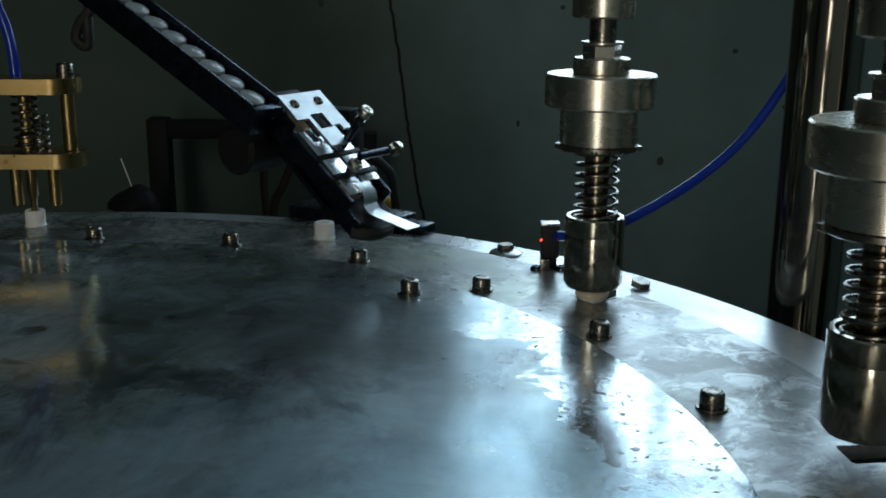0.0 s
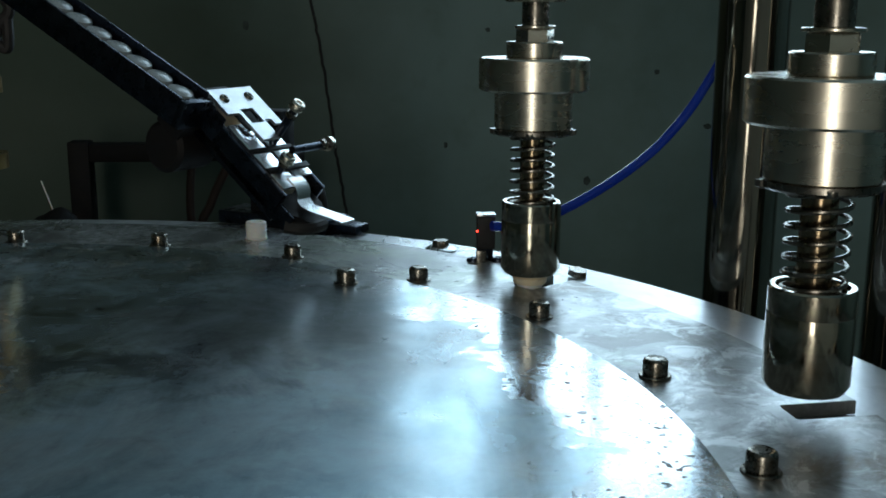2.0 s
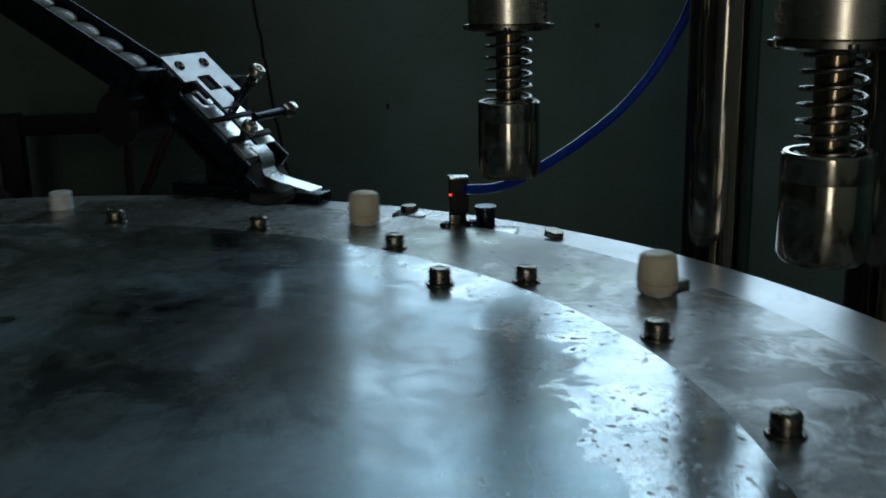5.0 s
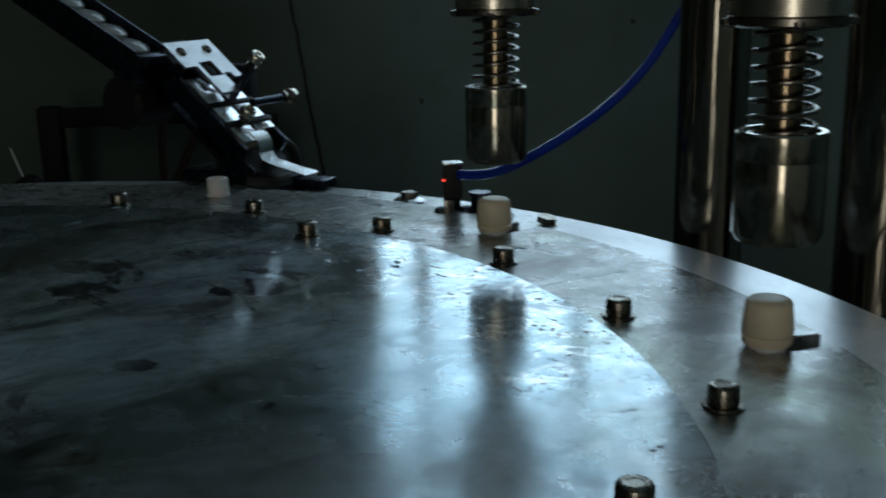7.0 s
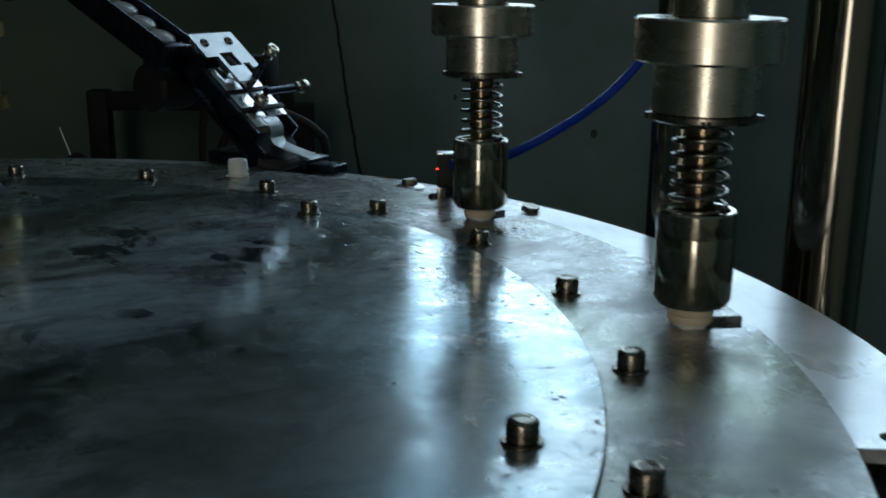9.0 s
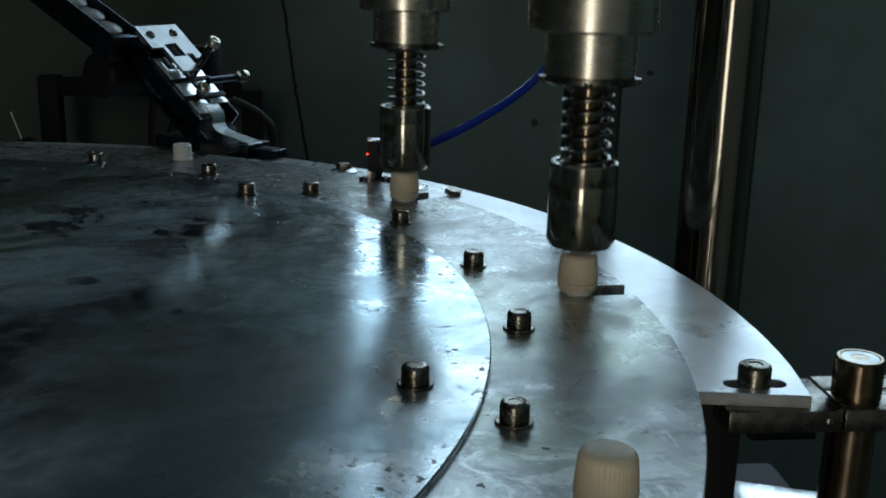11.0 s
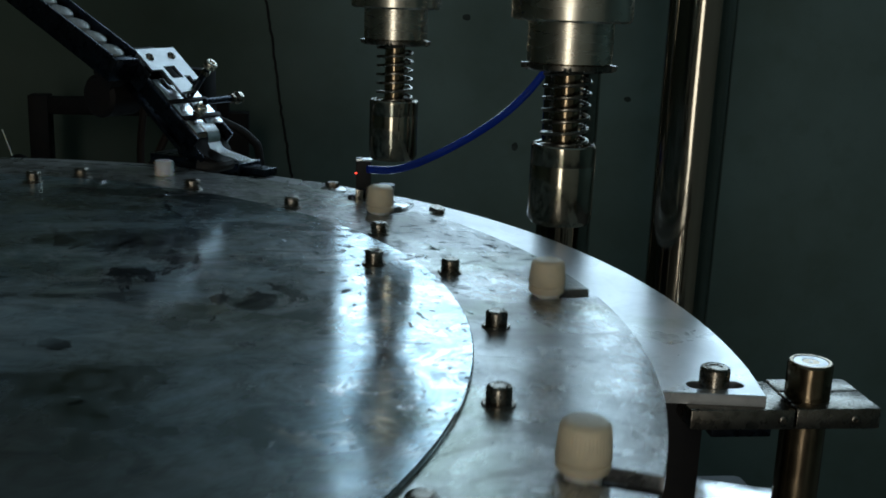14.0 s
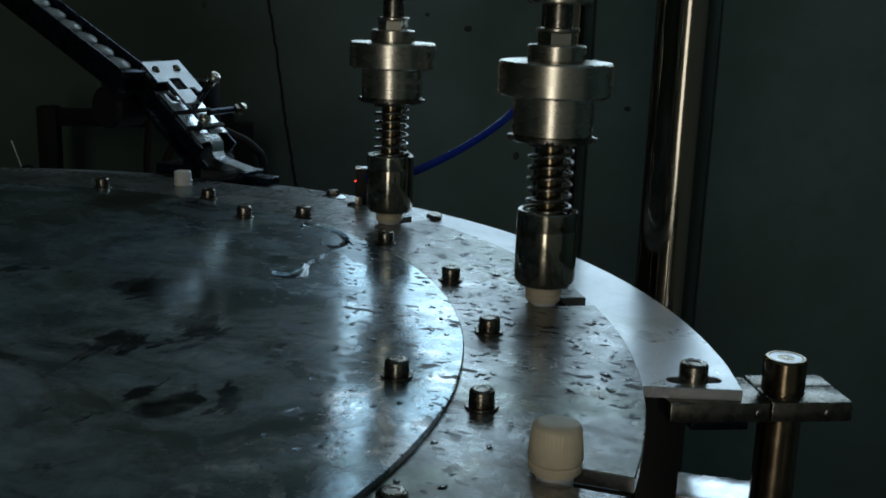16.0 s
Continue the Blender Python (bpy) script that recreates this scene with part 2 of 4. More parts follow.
    blot = op("MULTIPLY", rng(tex(34.0, 6.0, 0.62, stretch=(0.55, 1, 1), shift=23.0, distort=0.7), 0.585, 0.63), rng(tex(6.0, 2.0, shift=25.0), 0.46, 0.54))
    blot = op("MULTIPLY", op("MULTIPLY", blot, rng(ln.outputs["Value"], 0.30, 0.27)), op("SUBTRACT", 1.0, sector))
    col = mix(op("MULTIPLY", smear, blotch * 0.7), col, stain)
    col = mix(op("MULTIPLY", blot, 0.9), col, (0.02, 0.028, 0.04))
    dried = op("MULTIPLY", sector, rng(ln.outputs["Value"], 0.3155, 0.3165))
    dried = op("MAXIMUM", op("MULTIPLY", dried, 0.42 * marks), op("MAXIMUM", op("MULTIPLY", zone, 0.3 * marks), op("MULTIPLY", peppered, 0.9)))
    col = mix(op("MULTIPLY", splash, dried), col, (0.86, 0.87, 0.87))
    col = mix(op("MULTIPLY", band, rng(mottle, 0.35, 0.65, 0.75, 0.35)), col, (0.74, 0.75, 0.75))
    col = mix(fleck, col, (0.03, 0.028, 0.025))
    nt.links.new(col, p.inputs["Base Color"])
    # wiping marks that run round the centre
    pol = nt.nodes.new("ShaderNodeCombineXYZ")
    nt.links.new(op("MULTIPLY", ln.outputs["Value"], 45.0), pol.inputs[0])
    nt.links.new(op("MULTIPLY", op("ARCTAN2", xyz.outputs[1], xyz.outputs[0]), 1.6), pol.inputs[1])
    arcs = nt.nodes.new("ShaderNodeTexNoise")
    arcs.inputs["Scale"].default_value, arcs.inputs["Detail"].default_value = 1.0, 5.0
    nt.links.new(pol.outputs[0], arcs.inputs["Vector"])
    wipe = rng(arcs.outputs["Fac"], 0.42, 0.62)
    base = op("ADD", rng(cloud, 0.0, 1.0, rough - 0.05, rough + 0.09), rng(smear, 0.0, 1.0, 0.0, 0.10))
    base = op("ADD", base, rng(fleck, 0.0, 1.0, 0.0, 0.3))
    base = op("ADD", base, rng(wipe, 0.0, 1.0, -0.008, 0.014))
    # a film of grime: a second, much duller lobe
    q = nt.nodes.new("ShaderNodeBsdfPrincipled")
    q.inputs["Metallic"].default_value, q.inputs["Roughness"].default_value = 0.72, 0.46
    greasy = op("MULTIPLY", op("MULTIPLY", rng(edge, 50.0, 24.0), rng(edge, -90.0, -60.0)), op("MULTIPLY", op("SUBTRACT", 1.0, band), op("MAXIMUM", rng(ln.outputs["Value"], 0.17, 0.25), rng(edge, 25.0, 0.0))))
    wide = op("MULTIPLY", op("MULTIPLY", rng(edge, -70.0, -40.0), rng(edge, 30.0, 12.0)), rng(ln.outputs["Value"], 0.25, 0.20, 0.0, clean))
    wide = op("MAXIMUM", wide, op("MULTIPLY", op("MULTIPLY", rng(edge, -70.0, -40.0), rng(edge, 95.0, 75.0)), rng(ln.outputs["Value"], 0.19, 0.13, 0.0, clean * 0.35)))
    # another sector is dull with a pale, dusty film
    dusty = op("MULTIPLY", op("MULTIPLY", rng(edge, 58.0, 78.0), rng(edge, 130.0, 110.0)), rng(ln.outputs["Value"], 0.30, 0.27, 0.0, clean))
    # one part of the film is smoother oil, which shines at a low angle above all
    oily = op("MULTIPLY", op("MULTIPLY", op("MULTIPLY", rng(edge, 14.0, 28.0), rng(edge, 60.0, 48.0)), rng(ln.outputs["Value"], 0.15, 0.19, 0.0, clean)), op("SUBTRACT", 1.0, band))
    nt.links.new(op("SUBTRACT", op("ADD", rng(greasy, 0.0, 1.0, 0.40, 0.34), op("MULTIPLY", op("MULTIPLY", wide, greasy), 0.09)), op("MULTIPLY", oily, 0.08)), q.inputs["Roughness"])
    nt.links.new(op("MULTIPLY", op("MAXIMUM", rng(greasy, 0.0, 1.0, 0.42, 0.50), op("MULTIPLY", wide, 0.70)), op("MULTIPLY", rng(oily, 0.0, 1.0, 1.0, 0.45), rng(dusty, 0.0, 1.0, 1.0, 0.25))), q.inputs["Metallic"])
    nt.links.new(mix(op("MULTIPLY", oily, 0.75), col, (0.035, 0.04, 0.035)), q.inputs["Base Color"])
    q.inputs["Specular IOR Level"].default_value = 0.9
    nt.links.new(op("ADD", base, op("MULTIPLY", greasy, 0.10)), p.inputs["Roughness"])
    film = nt.nodes.new("ShaderNodeMixShader")
    amount = op("ADD", rng(cloud, 0.0, 1.0, haze - 0.10, haze + 0.10), op("MULTIPLY", greasy, op("ADD", rng(wipe, 0.0, 1.0, -0.16, 0.16), 0.36)))
    amount = op("ADD", amount, op("MULTIPLY", op("MULTIPLY", rng(edge, 75.0, 95.0), rng(edge, 190.0, 170.0)), 0.09))
    amount = op("ADD", amount, op("MULTIPLY", op("SUBTRACT", 0.78, amount), wide))
    amount = op("ADD", amount, op("MULTIPLY", op("SUBTRACT", 0.72, amount), oily))
    amount = op("ADD", amount, op("MULTIPLY", dusty, 0.14))
    vein = rng(tex(10.0, 8.0, 0.62, stretch=(1, 0.55, 1), shift=41.0, distort=2.2), 0.36, 0.64, -0.20, 0.20)
    amount = op("ADD", amount, vein)
    grain = tex(150.0, 5.0, 0.7, shift=17.0)
    amount = op("ADD", op("ADD", amount, rng(mottle, 0.3, 0.7, -0.19, 0.19)), rng(grain, 0.3, 0.7, -rugged, rugged))
    nt.links.new(op("MULTIPLY", amount, rng(op("MAXIMUM", op("MAXIMUM", smear, blot), wet), 0.0, 1.0, 1.0, 0.55)), film.inputs[0])
    nt.links.new(p.outputs[0], film.inputs[1])
    nt.links.new(q.outputs[0], film.inputs[2])
    nt.links.new(film.outputs[0], nt.nodes["Material Output"].inputs["Surface"])
    b = nt.nodes.new("ShaderNodeBump")
    b.inputs["Strength"].default_value, b.inputs["Distance"].default_value = relief, 0.0006
    nt.links.new(op("ADD", mottle, op("MULTIPLY", tex(150.0, 5.0, 0.7, shift=17.0), 0.4)), b.inputs["Height"])
    nt.links.new(b.outputs["Normal"], p.inputs["Normal"])
    nt.links.new(b.outputs["Normal"], q.inputs["Normal"])
    return m


DISC_METAL = table_metal("worn_disc_steel", (0.535, 0.60, 0.625), (0.265, 0.39, 0.45), 0.110, (0.024, 0.042, 0.058), 2.0, 0.85, 0.20, 1.0, 1.0)
RING_METAL = table_metal("dull_ring_steel", (0.61, 0.625, 0.625), (0.23, 0.235, 0.232), 0.23, (0.10, 0.085, 0.07), 7.0, 1.0, 0.36, 1.0, 0.0, 0.40, 0.30, 0.62)
PLATE_METAL = table_metal("guide_plate_steel", (0.70, 0.71, 0.725), (0.54, 0.55, 0.56), 0.21, (0.25, 0.25, 0.25), 13.0, 0.08, 0.22, 0.25, 0.0, 0.2, 0.15, 0.12)


# ---- mesh helpers ----
def empty(name, x=0.0, y=0.0, z=0.0, rz=0.0):
    ob = new(name)
    ob.empty_display_size = 0.02
    ob.matrix_world = pose(x, y, z, 0, 0, rz)
    return ob


def mesh_of(name, bm, mat, angle=35):
    me = bpy.data.meshes.new(name)
    bmesh.ops.recalc_face_normals(bm, faces=bm.faces)
    for f in bm.faces:
        f.smooth = True
    bm.to_mesh(me)
    bm.free()
    me.set_sharp_from_angle(angle=radians(angle))
    me.materials.append(mat)
    return me


def part(name, bm, mat, parent=None, label="", m=None):
    ob = new(name, mesh_of(name, bm, mat))
    if parent is not None:
        ob.parent = parent
    if m is not None:
        ob.matrix_basis = m
    return tagged(ob, label) if label else ob


def again(ob, parent, m):
    """The same mesh as one more part."""
    c = new(ob.name.split(".")[0], ob.data)
    c.parent = parent
    c.matrix_basis = m
    return c


def lathe(profile, n=48):
    """A turned body from (radius, z) pairs; ends on the axis are closed."""
    bm = bmesh.new()
    rings = []
    for r, z in profile:
        if r < 1e-6:
            rings.append([bm.verts.new((0, 0, z))])
        else:
            rings.append([bm.verts.new((r * math.cos(2 * math.pi * k / n), r * math.sin(2 * math.pi * k / n), z)) for k in range(n)])
    for a, b in zip(rings, rings[1:]):
        for k in range(n):
            j = (k + 1) % n
            if len(a) == 1 and len(b) == 1:
                continue
            if len(a) == 1:
                bm.faces.new((a[0], b[k], b[j]))
            elif len(b) == 1:
                bm.faces.new((a[k], a[j], b[0]))
            else:
                bm.faces.new((a[k], a[j], b[j], b[k]))
    return bm


def cyl(r, z0, z1, n=32, c=0.0006):
    return lathe([(0, z0), (r - c, z0), (r, z0 + c), (r, z1 - c), (r - c, z1), (0, z1)], n)


def pipe(r, ri, z0, z1, n=40, c=0.0006):
    return lathe([(ri, z0), (r - c, z0), (r, z0 + c), (r, z1 - c), (r - c, z1), (ri, z1), (ri, z0)], n)


def box(x0, x1, y0, y1, z0, z1, bevel=0.0008):
    bm = bmesh.new()
    bmesh.ops.create_cube(bm, size=1.0, matrix=Matrix.LocRotScale(((x0 + x1) / 2, (y0 + y1) / 2, (z0 + z1) / 2), None, (x1 - x0, y1 - y0, z1 - z0)))
    if bevel:
        bmesh.ops.bevel(bm, geom=bm.edges[:], offset=bevel, segments=2, affect="EDGES", profile=0.5)
    return bm


def sweep(points, r, n=10, closed=False):
    """A round rod along a line of points."""
    bm = bmesh.new()
    pts = [Vector(p) for p in points]
    rings, up = [], None
    for i, p in enumerate(pts):
        d = (pts[min(i + 1, len(pts) - 1)] - pts[max(i - 1, 0)]).normalized()
        if up is None:
            up = d.orthogonal().normalized()
        up = (up - d * up.dot(d)).normalized()
        side = d.cross(up)
        rings.append([bm.verts.new(p + (up * math.cos(a) + side * math.sin(a)) * r) for a in (2 * math.pi * k / n for k in range(n))])
    for a, b in zip(rings, rings[1:]):
        for k in range(n):
            bm.faces.new((a[k], a[(k + 1) % n], b[(k + 1) % n], b[k]))
    bm.faces.new(rings[0])
    bm.faces.new(rings[-1][::-1])
    return bm


def smooth_line(pts, per=8):
    """Catmull-Rom points through pts."""
    p = [Vector(pts[0])] + [Vector(q) for q in pts] + [Vector(pts[-1])]
    out = []
    for i in range(1, len(p) - 2):
        for k in range(per):
            t = k / per
            a, b, c, d = p[i - 1], p[i], p[i + 1], p[i + 2]
            out.append(0.5 * (2 * b + (c - a) * t + (2 * a - 5 * b + 4 * c - d) * t * t + (3 * b - a - 3 * c + d) * t ** 3))
    return out + [p[-2]]


def coil(r, wire, z0, z1, turns, n=20):
    steps = int(turns * n)
    return sweep([(r * math.cos(2 * math.pi * k / n), r * math.sin(2 * math.pi * k / n), z0 + (z1 - z0) * k / steps) for k in range(steps + 1)], wire, 8)


def sheet(outline, holes, z0, z1, soft=0.0):
    """A flat plate of any outline with holes through it."""
    bm = bmesh.new()
    edges = []
    for loop in [outline, *holes]:
        vs = [bm.verts.new((x, y, z1)) for x, y in loop]
        edges += [bm.edges.new((vs[k], vs[(k + 1) % len(vs)])) for k in range(len(vs))]
    bmesh.ops.triangle_fill(bm, edges=edges, use_beauty=True)
    top = bm.faces[:]
    made = bmesh.ops.extrude_face_region(bm, geom=top)
    bmesh.ops.translate(bm, vec=(0, 0, z0 - z1), verts=[v for v in made["geom"] if isinstance(v, bmesh.types.BMVert)])
    if soft:
        bmesh.ops.recalc_face_normals(bm, faces=bm.faces)
        rim = [e for e in bm.edges if min(v.co.z for v in e.verts) > z1 - 1e-6 and len(e.link_faces) == 2 and min(v.co.xy.length for v in e.verts) > 0.35 and e.calc_face_angle(0.0) > 1.0]
        bmesh.ops.bevel(bm, geom=rim, offset=soft, segments=1, affect="EDGES", profile=0.5)
    return bm


def hexagon(af, z0, z1):
    r = af / math.sqrt(3)
    return lathe([(0, z0), (r, z0), (r, z1 - 0.0008), (r * 0.93, z1), (0, z1)], 6)


def cap_screw(r, h, sock):
    """A round screw head with a knurled side; the recess on top is clogged with grease."""
    bm = lathe([(0, 0), (r, 0), (r, h - 0.0012), (r - 0.0004, h - 0.0004), (r - 0.0011, h), (r * 0.46, h), (r * 0.42, h - sock), (0, h - sock)], 28)
    return bm


def polar(r, deg):
    return r * math.cos(radians(deg)), r * math.sin(radians(deg))


# ---- timing of the machine: one cycle lasts 8.5 s ----
TURN = [(12.6, 0), (12.8, -0.8), (13.0, -3.7), (13.2, -8), (13.5, -15), (13.8, -22.8), (14.1, -31), (14.3, -37), (14.5, -43),
        (14.8, -50), (15.0, -54), (15.2, -57.3), (15.4, -59.4), (15.6, -60)]
RISE = [(2.22, 0), (2.35, 0.003), (2.5, 0.0120), (2.65, 0.0225), (2.85, 0.0287), (7.15, 0.0287), (7.25, 0.024), (7.35, 0.011), (7.45, 0.002), (7.55, 0)]


def turned(t):
    """The table's angle at t: two steps of 60 degrees in the clip."""
    xs, ys = zip(*TURN)
    return float(np.interp(t + 8.5, xs, ys) + np.interp(t, xs, ys))


def raised(t):
    """How far the press heads are lifted at t."""
    xs, ys = zip(*RISE)
    return float(np.interp(t, xs, ys)) if t < 9.0 else float(np.interp(t - 8.5, xs, ys))


TICKS = sorted({round(0.1 * k, 2) for k in range(161)})

# ---- room ----
def structure(name, bm, mat, label, cat):
    return tagged(part(name, bm, mat), label, cat, kind="structure")


def wall_with_hole(name, y0, y1, x0, x1, z0, z1, h, mat, label):
    bm = bmesh.new()
    for a, b, c, d in ((x0, h[0], z0, z1), (h[1], x1, z0, z1), (h[0], h[1], z0, h[2]), (h[0], h[1], h[3], z1)):
        bmesh.ops.create_cube(bm, size=1.0, matrix=Matrix.LocRotScale(((a + b) / 2, (y0 + y1) / 2, (c + d) / 2), None, (b - a, y1 - y0, d - c)))
    bmesh.ops.remove_doubles(bm, verts=bm.verts, dist=0.0001)
    return structure(name, bm, mat, label, "wall")


X0, X1, ZF, ZC = -1.8, 2.3, -0.85, 2.0
wall_with_hole("wall_north", WALL_Y, WALL_Y + 0.2, X0 - 0.15, X1 + 0.15, ZF, ZC, WIN, PAINT, "stained grey-green painted plaster wall behind the machine, shade painted into its left part")
wall_with_hole("wall_south", BACK_Y - 0.2, BACK_Y, X0 - 0.15, X1 + 0.15, ZF, ZC, DOOR, TAN, "tan painted wall with a bright doorway")
structure("wall_west", box(X0 - 0.15, X0, BACK_Y, WALL_Y, ZF, ZC, 0), PAINT, "grey-green painted side wall in shade", "wall")
structure("wall_east", box(X1, X1 + 0.15, BACK_Y, WALL_Y, ZF, ZC, 0), PAINT, "grey-green painted side wall", "wall")
structure("floor", box(X0 - 0.15, X1 + 0.15, BACK_Y - 0.2, WALL_Y + 0.2, ZF - 0.1, ZF, 0), CONCRETE, "dark worn concrete workshop floor", "floor")
structure("ceiling", box(X0 - 0.15, X1 + 0.15, BACK_Y - 0.2, WALL_Y + 0.2, ZC, ZC + 0.1, 0), CEIL, "plain painted workshop ceiling", "ceiling")
win = tagged(empty("window_1", WIN[0], WALL_Y, WIN[2]), "painted metal window with daylight behind its bars", "window", kind="structure")
ww, wh = WIN[1] - WIN[0], WIN[3] - WIN[2]
part("window_frame", box(0, 0.03, 0.03, 0.07, 0, wh), FRAME_PAINT, win)
part("window_frame", box(ww - 0.03, ww, 0.03, 0.07, 0, wh), FRAME_PAINT, win)
part("window_frame", box(0.03, ww - 0.03, 0.03, 0.07, 0, 0.03), FRAME_PAINT, win)
part("window_frame", box(0.03, ww - 0.03, 0.03, 0.07, wh - 0.03, wh), FRAME_PAINT, win)
part("transom", box(0.03, ww - 0.03, 0.035, 0.065, 0.46, 0.52), FRAME_PAINT, win)
for k in range(6):
    xm = 0.092 + 0.248 * k
    part("mullion", box(xm - 0.011, xm + 0.011, 0.037, 0.063, 0.03, 0.46), FRAME_PAINT, win)
    part("mullion", box(xm - 0.011, xm + 0.011, 0.037, 0.063, 0.52, wh - 0.03), FRAME_PAINT, win)

random.seed(4)
crack = [(0.140, 0.30), (0.155, 0.15), (0.167, 0.075), (0.180, -0.02), (0.189, -0.08), (0.200, -0.16), (0.206, -0.20), (0.23, -0.34), (0.235, -0.5)]
crack = smooth_line([(x + random.uniform(-0.002, 0.002), WALL_Y - 0.0005, z) for x, z in crack], 10)
crack = [p + Vector((random.uniform(-0.0012, 0.0012), 0, 0)) for p in crack]
structure("wall_crack", sweep(crack, 0.0021, 6), CRACK, "thin dark crack running down the plaster wall", "crack")

chips = bmesh.new()
for x, z, w, h in ((0.556, -0.116, 0.007, 0.009), (0.470, 0.085, 0.010, 0.006), (0.405, 0.105, 0.005, 0.004), (0.655, 0.045, 0.006, 0.005), (0.345, -0.060, 0.004, 0.006), (0.735, -0.035, 0.008, 0.006), (0.062, 0.110, 0.006, 0.010)):
    ring = [(x + w * (0.75 + 0.35 * noise.noise((k, x * 40, z * 40))) * math.cos(k * math.pi / 5), z + h * (0.75 + 0.35 * noise.noise((k + 9, x * 40, z * 40))) * math.sin(k * math.pi / 5)) for k in range(10)]
    rows = [[chips.verts.new((u, WALL_Y - d, v)) for u, v in ring] for d in (-0.001, 0.0006)]
    for k in range(10):
        chips.faces.new((rows[0][k], rows[0][(k + 1) % 10], rows[1][(k + 1) % 10], rows[1][k]))
    chips.faces.new(rows[1])
structure("wall_stain", chips, STAIN, "small dark stains spotted on the plaster wall", "stain")

# ---- machine base ----
base = tagged(empty("machine_base", 0, 0, ZF), "dark painted machine cabinet under the turntable", "machine")
part("cabinet", box(-0.62, 0.62, -0.75, 0.40, 0, 0.58, 0.006), CABINET, base)
part("pedestal", cyl(0.16, 0.58, 0.835, 40, 0.004), CABINET, base)
bar = part("cross_bar", box(0, 0.044, -0.026, 0, -0.008, 0, 0.0006), DECK, base, "bright ground steel bar under the guide plate", pose(0.4130, 0.0010, -0.072 - ZF, 0, 0, -20))
part("bar_post", cyl(0.006, -0.198, -0.008, 16), STEEL_DARK, bar, m=pose(0.030, -0.013, 0))

# ---- turntable ----
table = tagged(empty("indexing_turntable"), "round worn steel indexing table with bolted ring and pockets", "turntable")
R_DISC, R_RING, R_PITCH, R_BOLT, R_INNER = 0.3149, 0.3842, 0.3604, 0.3267, 0.2922
part("disc", lathe([(0, 0), (R_DISC - 0.0004, 0), (R_DISC, 0.0004), (R_DISC, 0.0018), (R_DISC - 0.0005, 0.0023), (0, 0.0023)], 256), DISC_METAL, table, "scratched steel centre disc with dark smears")
part("underside", lathe([(0, -0.012), (0.34, -0.012), (0.34, -0.0052), (0.0, -0.0052)], 96), CABINET, table)


def ring_outline(a0, a1):
    """Outline of a ring segment between two angles with a U pocket at each station."""
    w = 0.0066
    out = [polar(0.27, a0)]
    stations = [a for a in (5.2 + 30 * k for k in range(-12, 24)) if a0 < a < a1]
    a = a0
    for s in stations:
        half = math.degrees(math.asin(w / R_RING))
        n = max(2, int((s - half - a) / 1.2))
        out += [polar(R_RING, a + (s - half - a) * k / n) for k in range(n + 1)]
        c, sn = math.cos(radians(s)), math.sin(radians(s))
        for px, py in ((0.3560, -w), (0.3553, -w + 0.001), (0.3553, w - 0.001), (0.3560, w)):
            out.append((px * c - py * sn, px * sn + py * c))
        a = s + half
    n = max(2, int((a1 - a) / 1.2))
    out += [polar(R_RING, a + (a1 - a) * k / n) for k in range(n + 1)]
    out += [polar(0.27, a1 + (a0 - a1) * k / 60) for k in range(60)]
    return out


for k in range(3):
    part("ring_segment", sheet(ring_outline(81.02 + 120 * k, 200.98 + 120 * k), [], -0.005, 0.0, 0.0004), RING_METAL, table, "dull steel outer ring segment with cut pockets")
# thin black sheets stand in for the shade down in the open pockets
gap_shade = part("pocket_gap_shade", box(0.3535, 0.3838, -0.0066, 0.0066, -0.0058, -0.0052, 0.0002), BLACK, table, m=pose(0, 0, 0, 0, 0, 5.2))
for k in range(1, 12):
    again(gap_shade, table, pose(0, 0, 0, 0, 0, 5.2 + 30 * k))
bolt0 = part("bolt", cap_screw(0.0047, 0.0060, 0.0002), BOLT, table, m=pose(*polar(R_BOLT, -2.4), 0.0012))
washer0 = part("washer", pipe(0.0061, 0.003, 0, 0.0010, 28, 0.0003), BOLT, bolt0, m=pose(0, 0, -0.0012))
for k in range(1, 24):
    b = again(bolt0, table, pose(*polar(R_BOLT, -2.4 + 15 * k), 0.0012, 0, 0, 37 * k))
    again(washer0, b, pose(0, 0, -0.0012))
for k in range(6):
    b = again(bolt0, table, pose(*polar(R_INNER, 45.6 + 60 * k), 0.0035, 0, 0, 23 * k))
    again(washer0, b, pose(0, 0, -0.0012))

# ---- fixed guide plate ----
plate = tagged(empty("guide_plate"), "fixed curved steel guide plate round the turntable's rim", "plate")
R_PI, R_PO = 0.372, 0.4262
outline = [(0.379, -0.0622), (0.4200, -0.0678), (0.4232, -0.0475)]
outline += [polar(R_PO, a) for a in np.linspace(-5.2, 112, 110)]
outline += [polar(R_PI, a) for a in np.linspace(112, -7.6, 110)]
slot = []
for sx, a0 in ((0.0075, -90), (-0.0075, 90)):
    slot += [(0.4040 + sx + 0.0036 * math.cos(radians(a0 + 22.5 * k)), -0.0560 + 0.0036 * math.sin(radians(a0 + 22.5 * k))) for k in range(9)]
part("plate_body", sheet(outline, [slot], -0.0105, -0.0060, 0.0004), PLATE_METAL, plate, "bright curved steel plate with a slotted end")
part("bolt", cap_screw(0.0058, 0.0076, 0.0004), BOLT, plate, "socket screw in the slotted end", pose(0.4036, -0.0560, -0.0060))
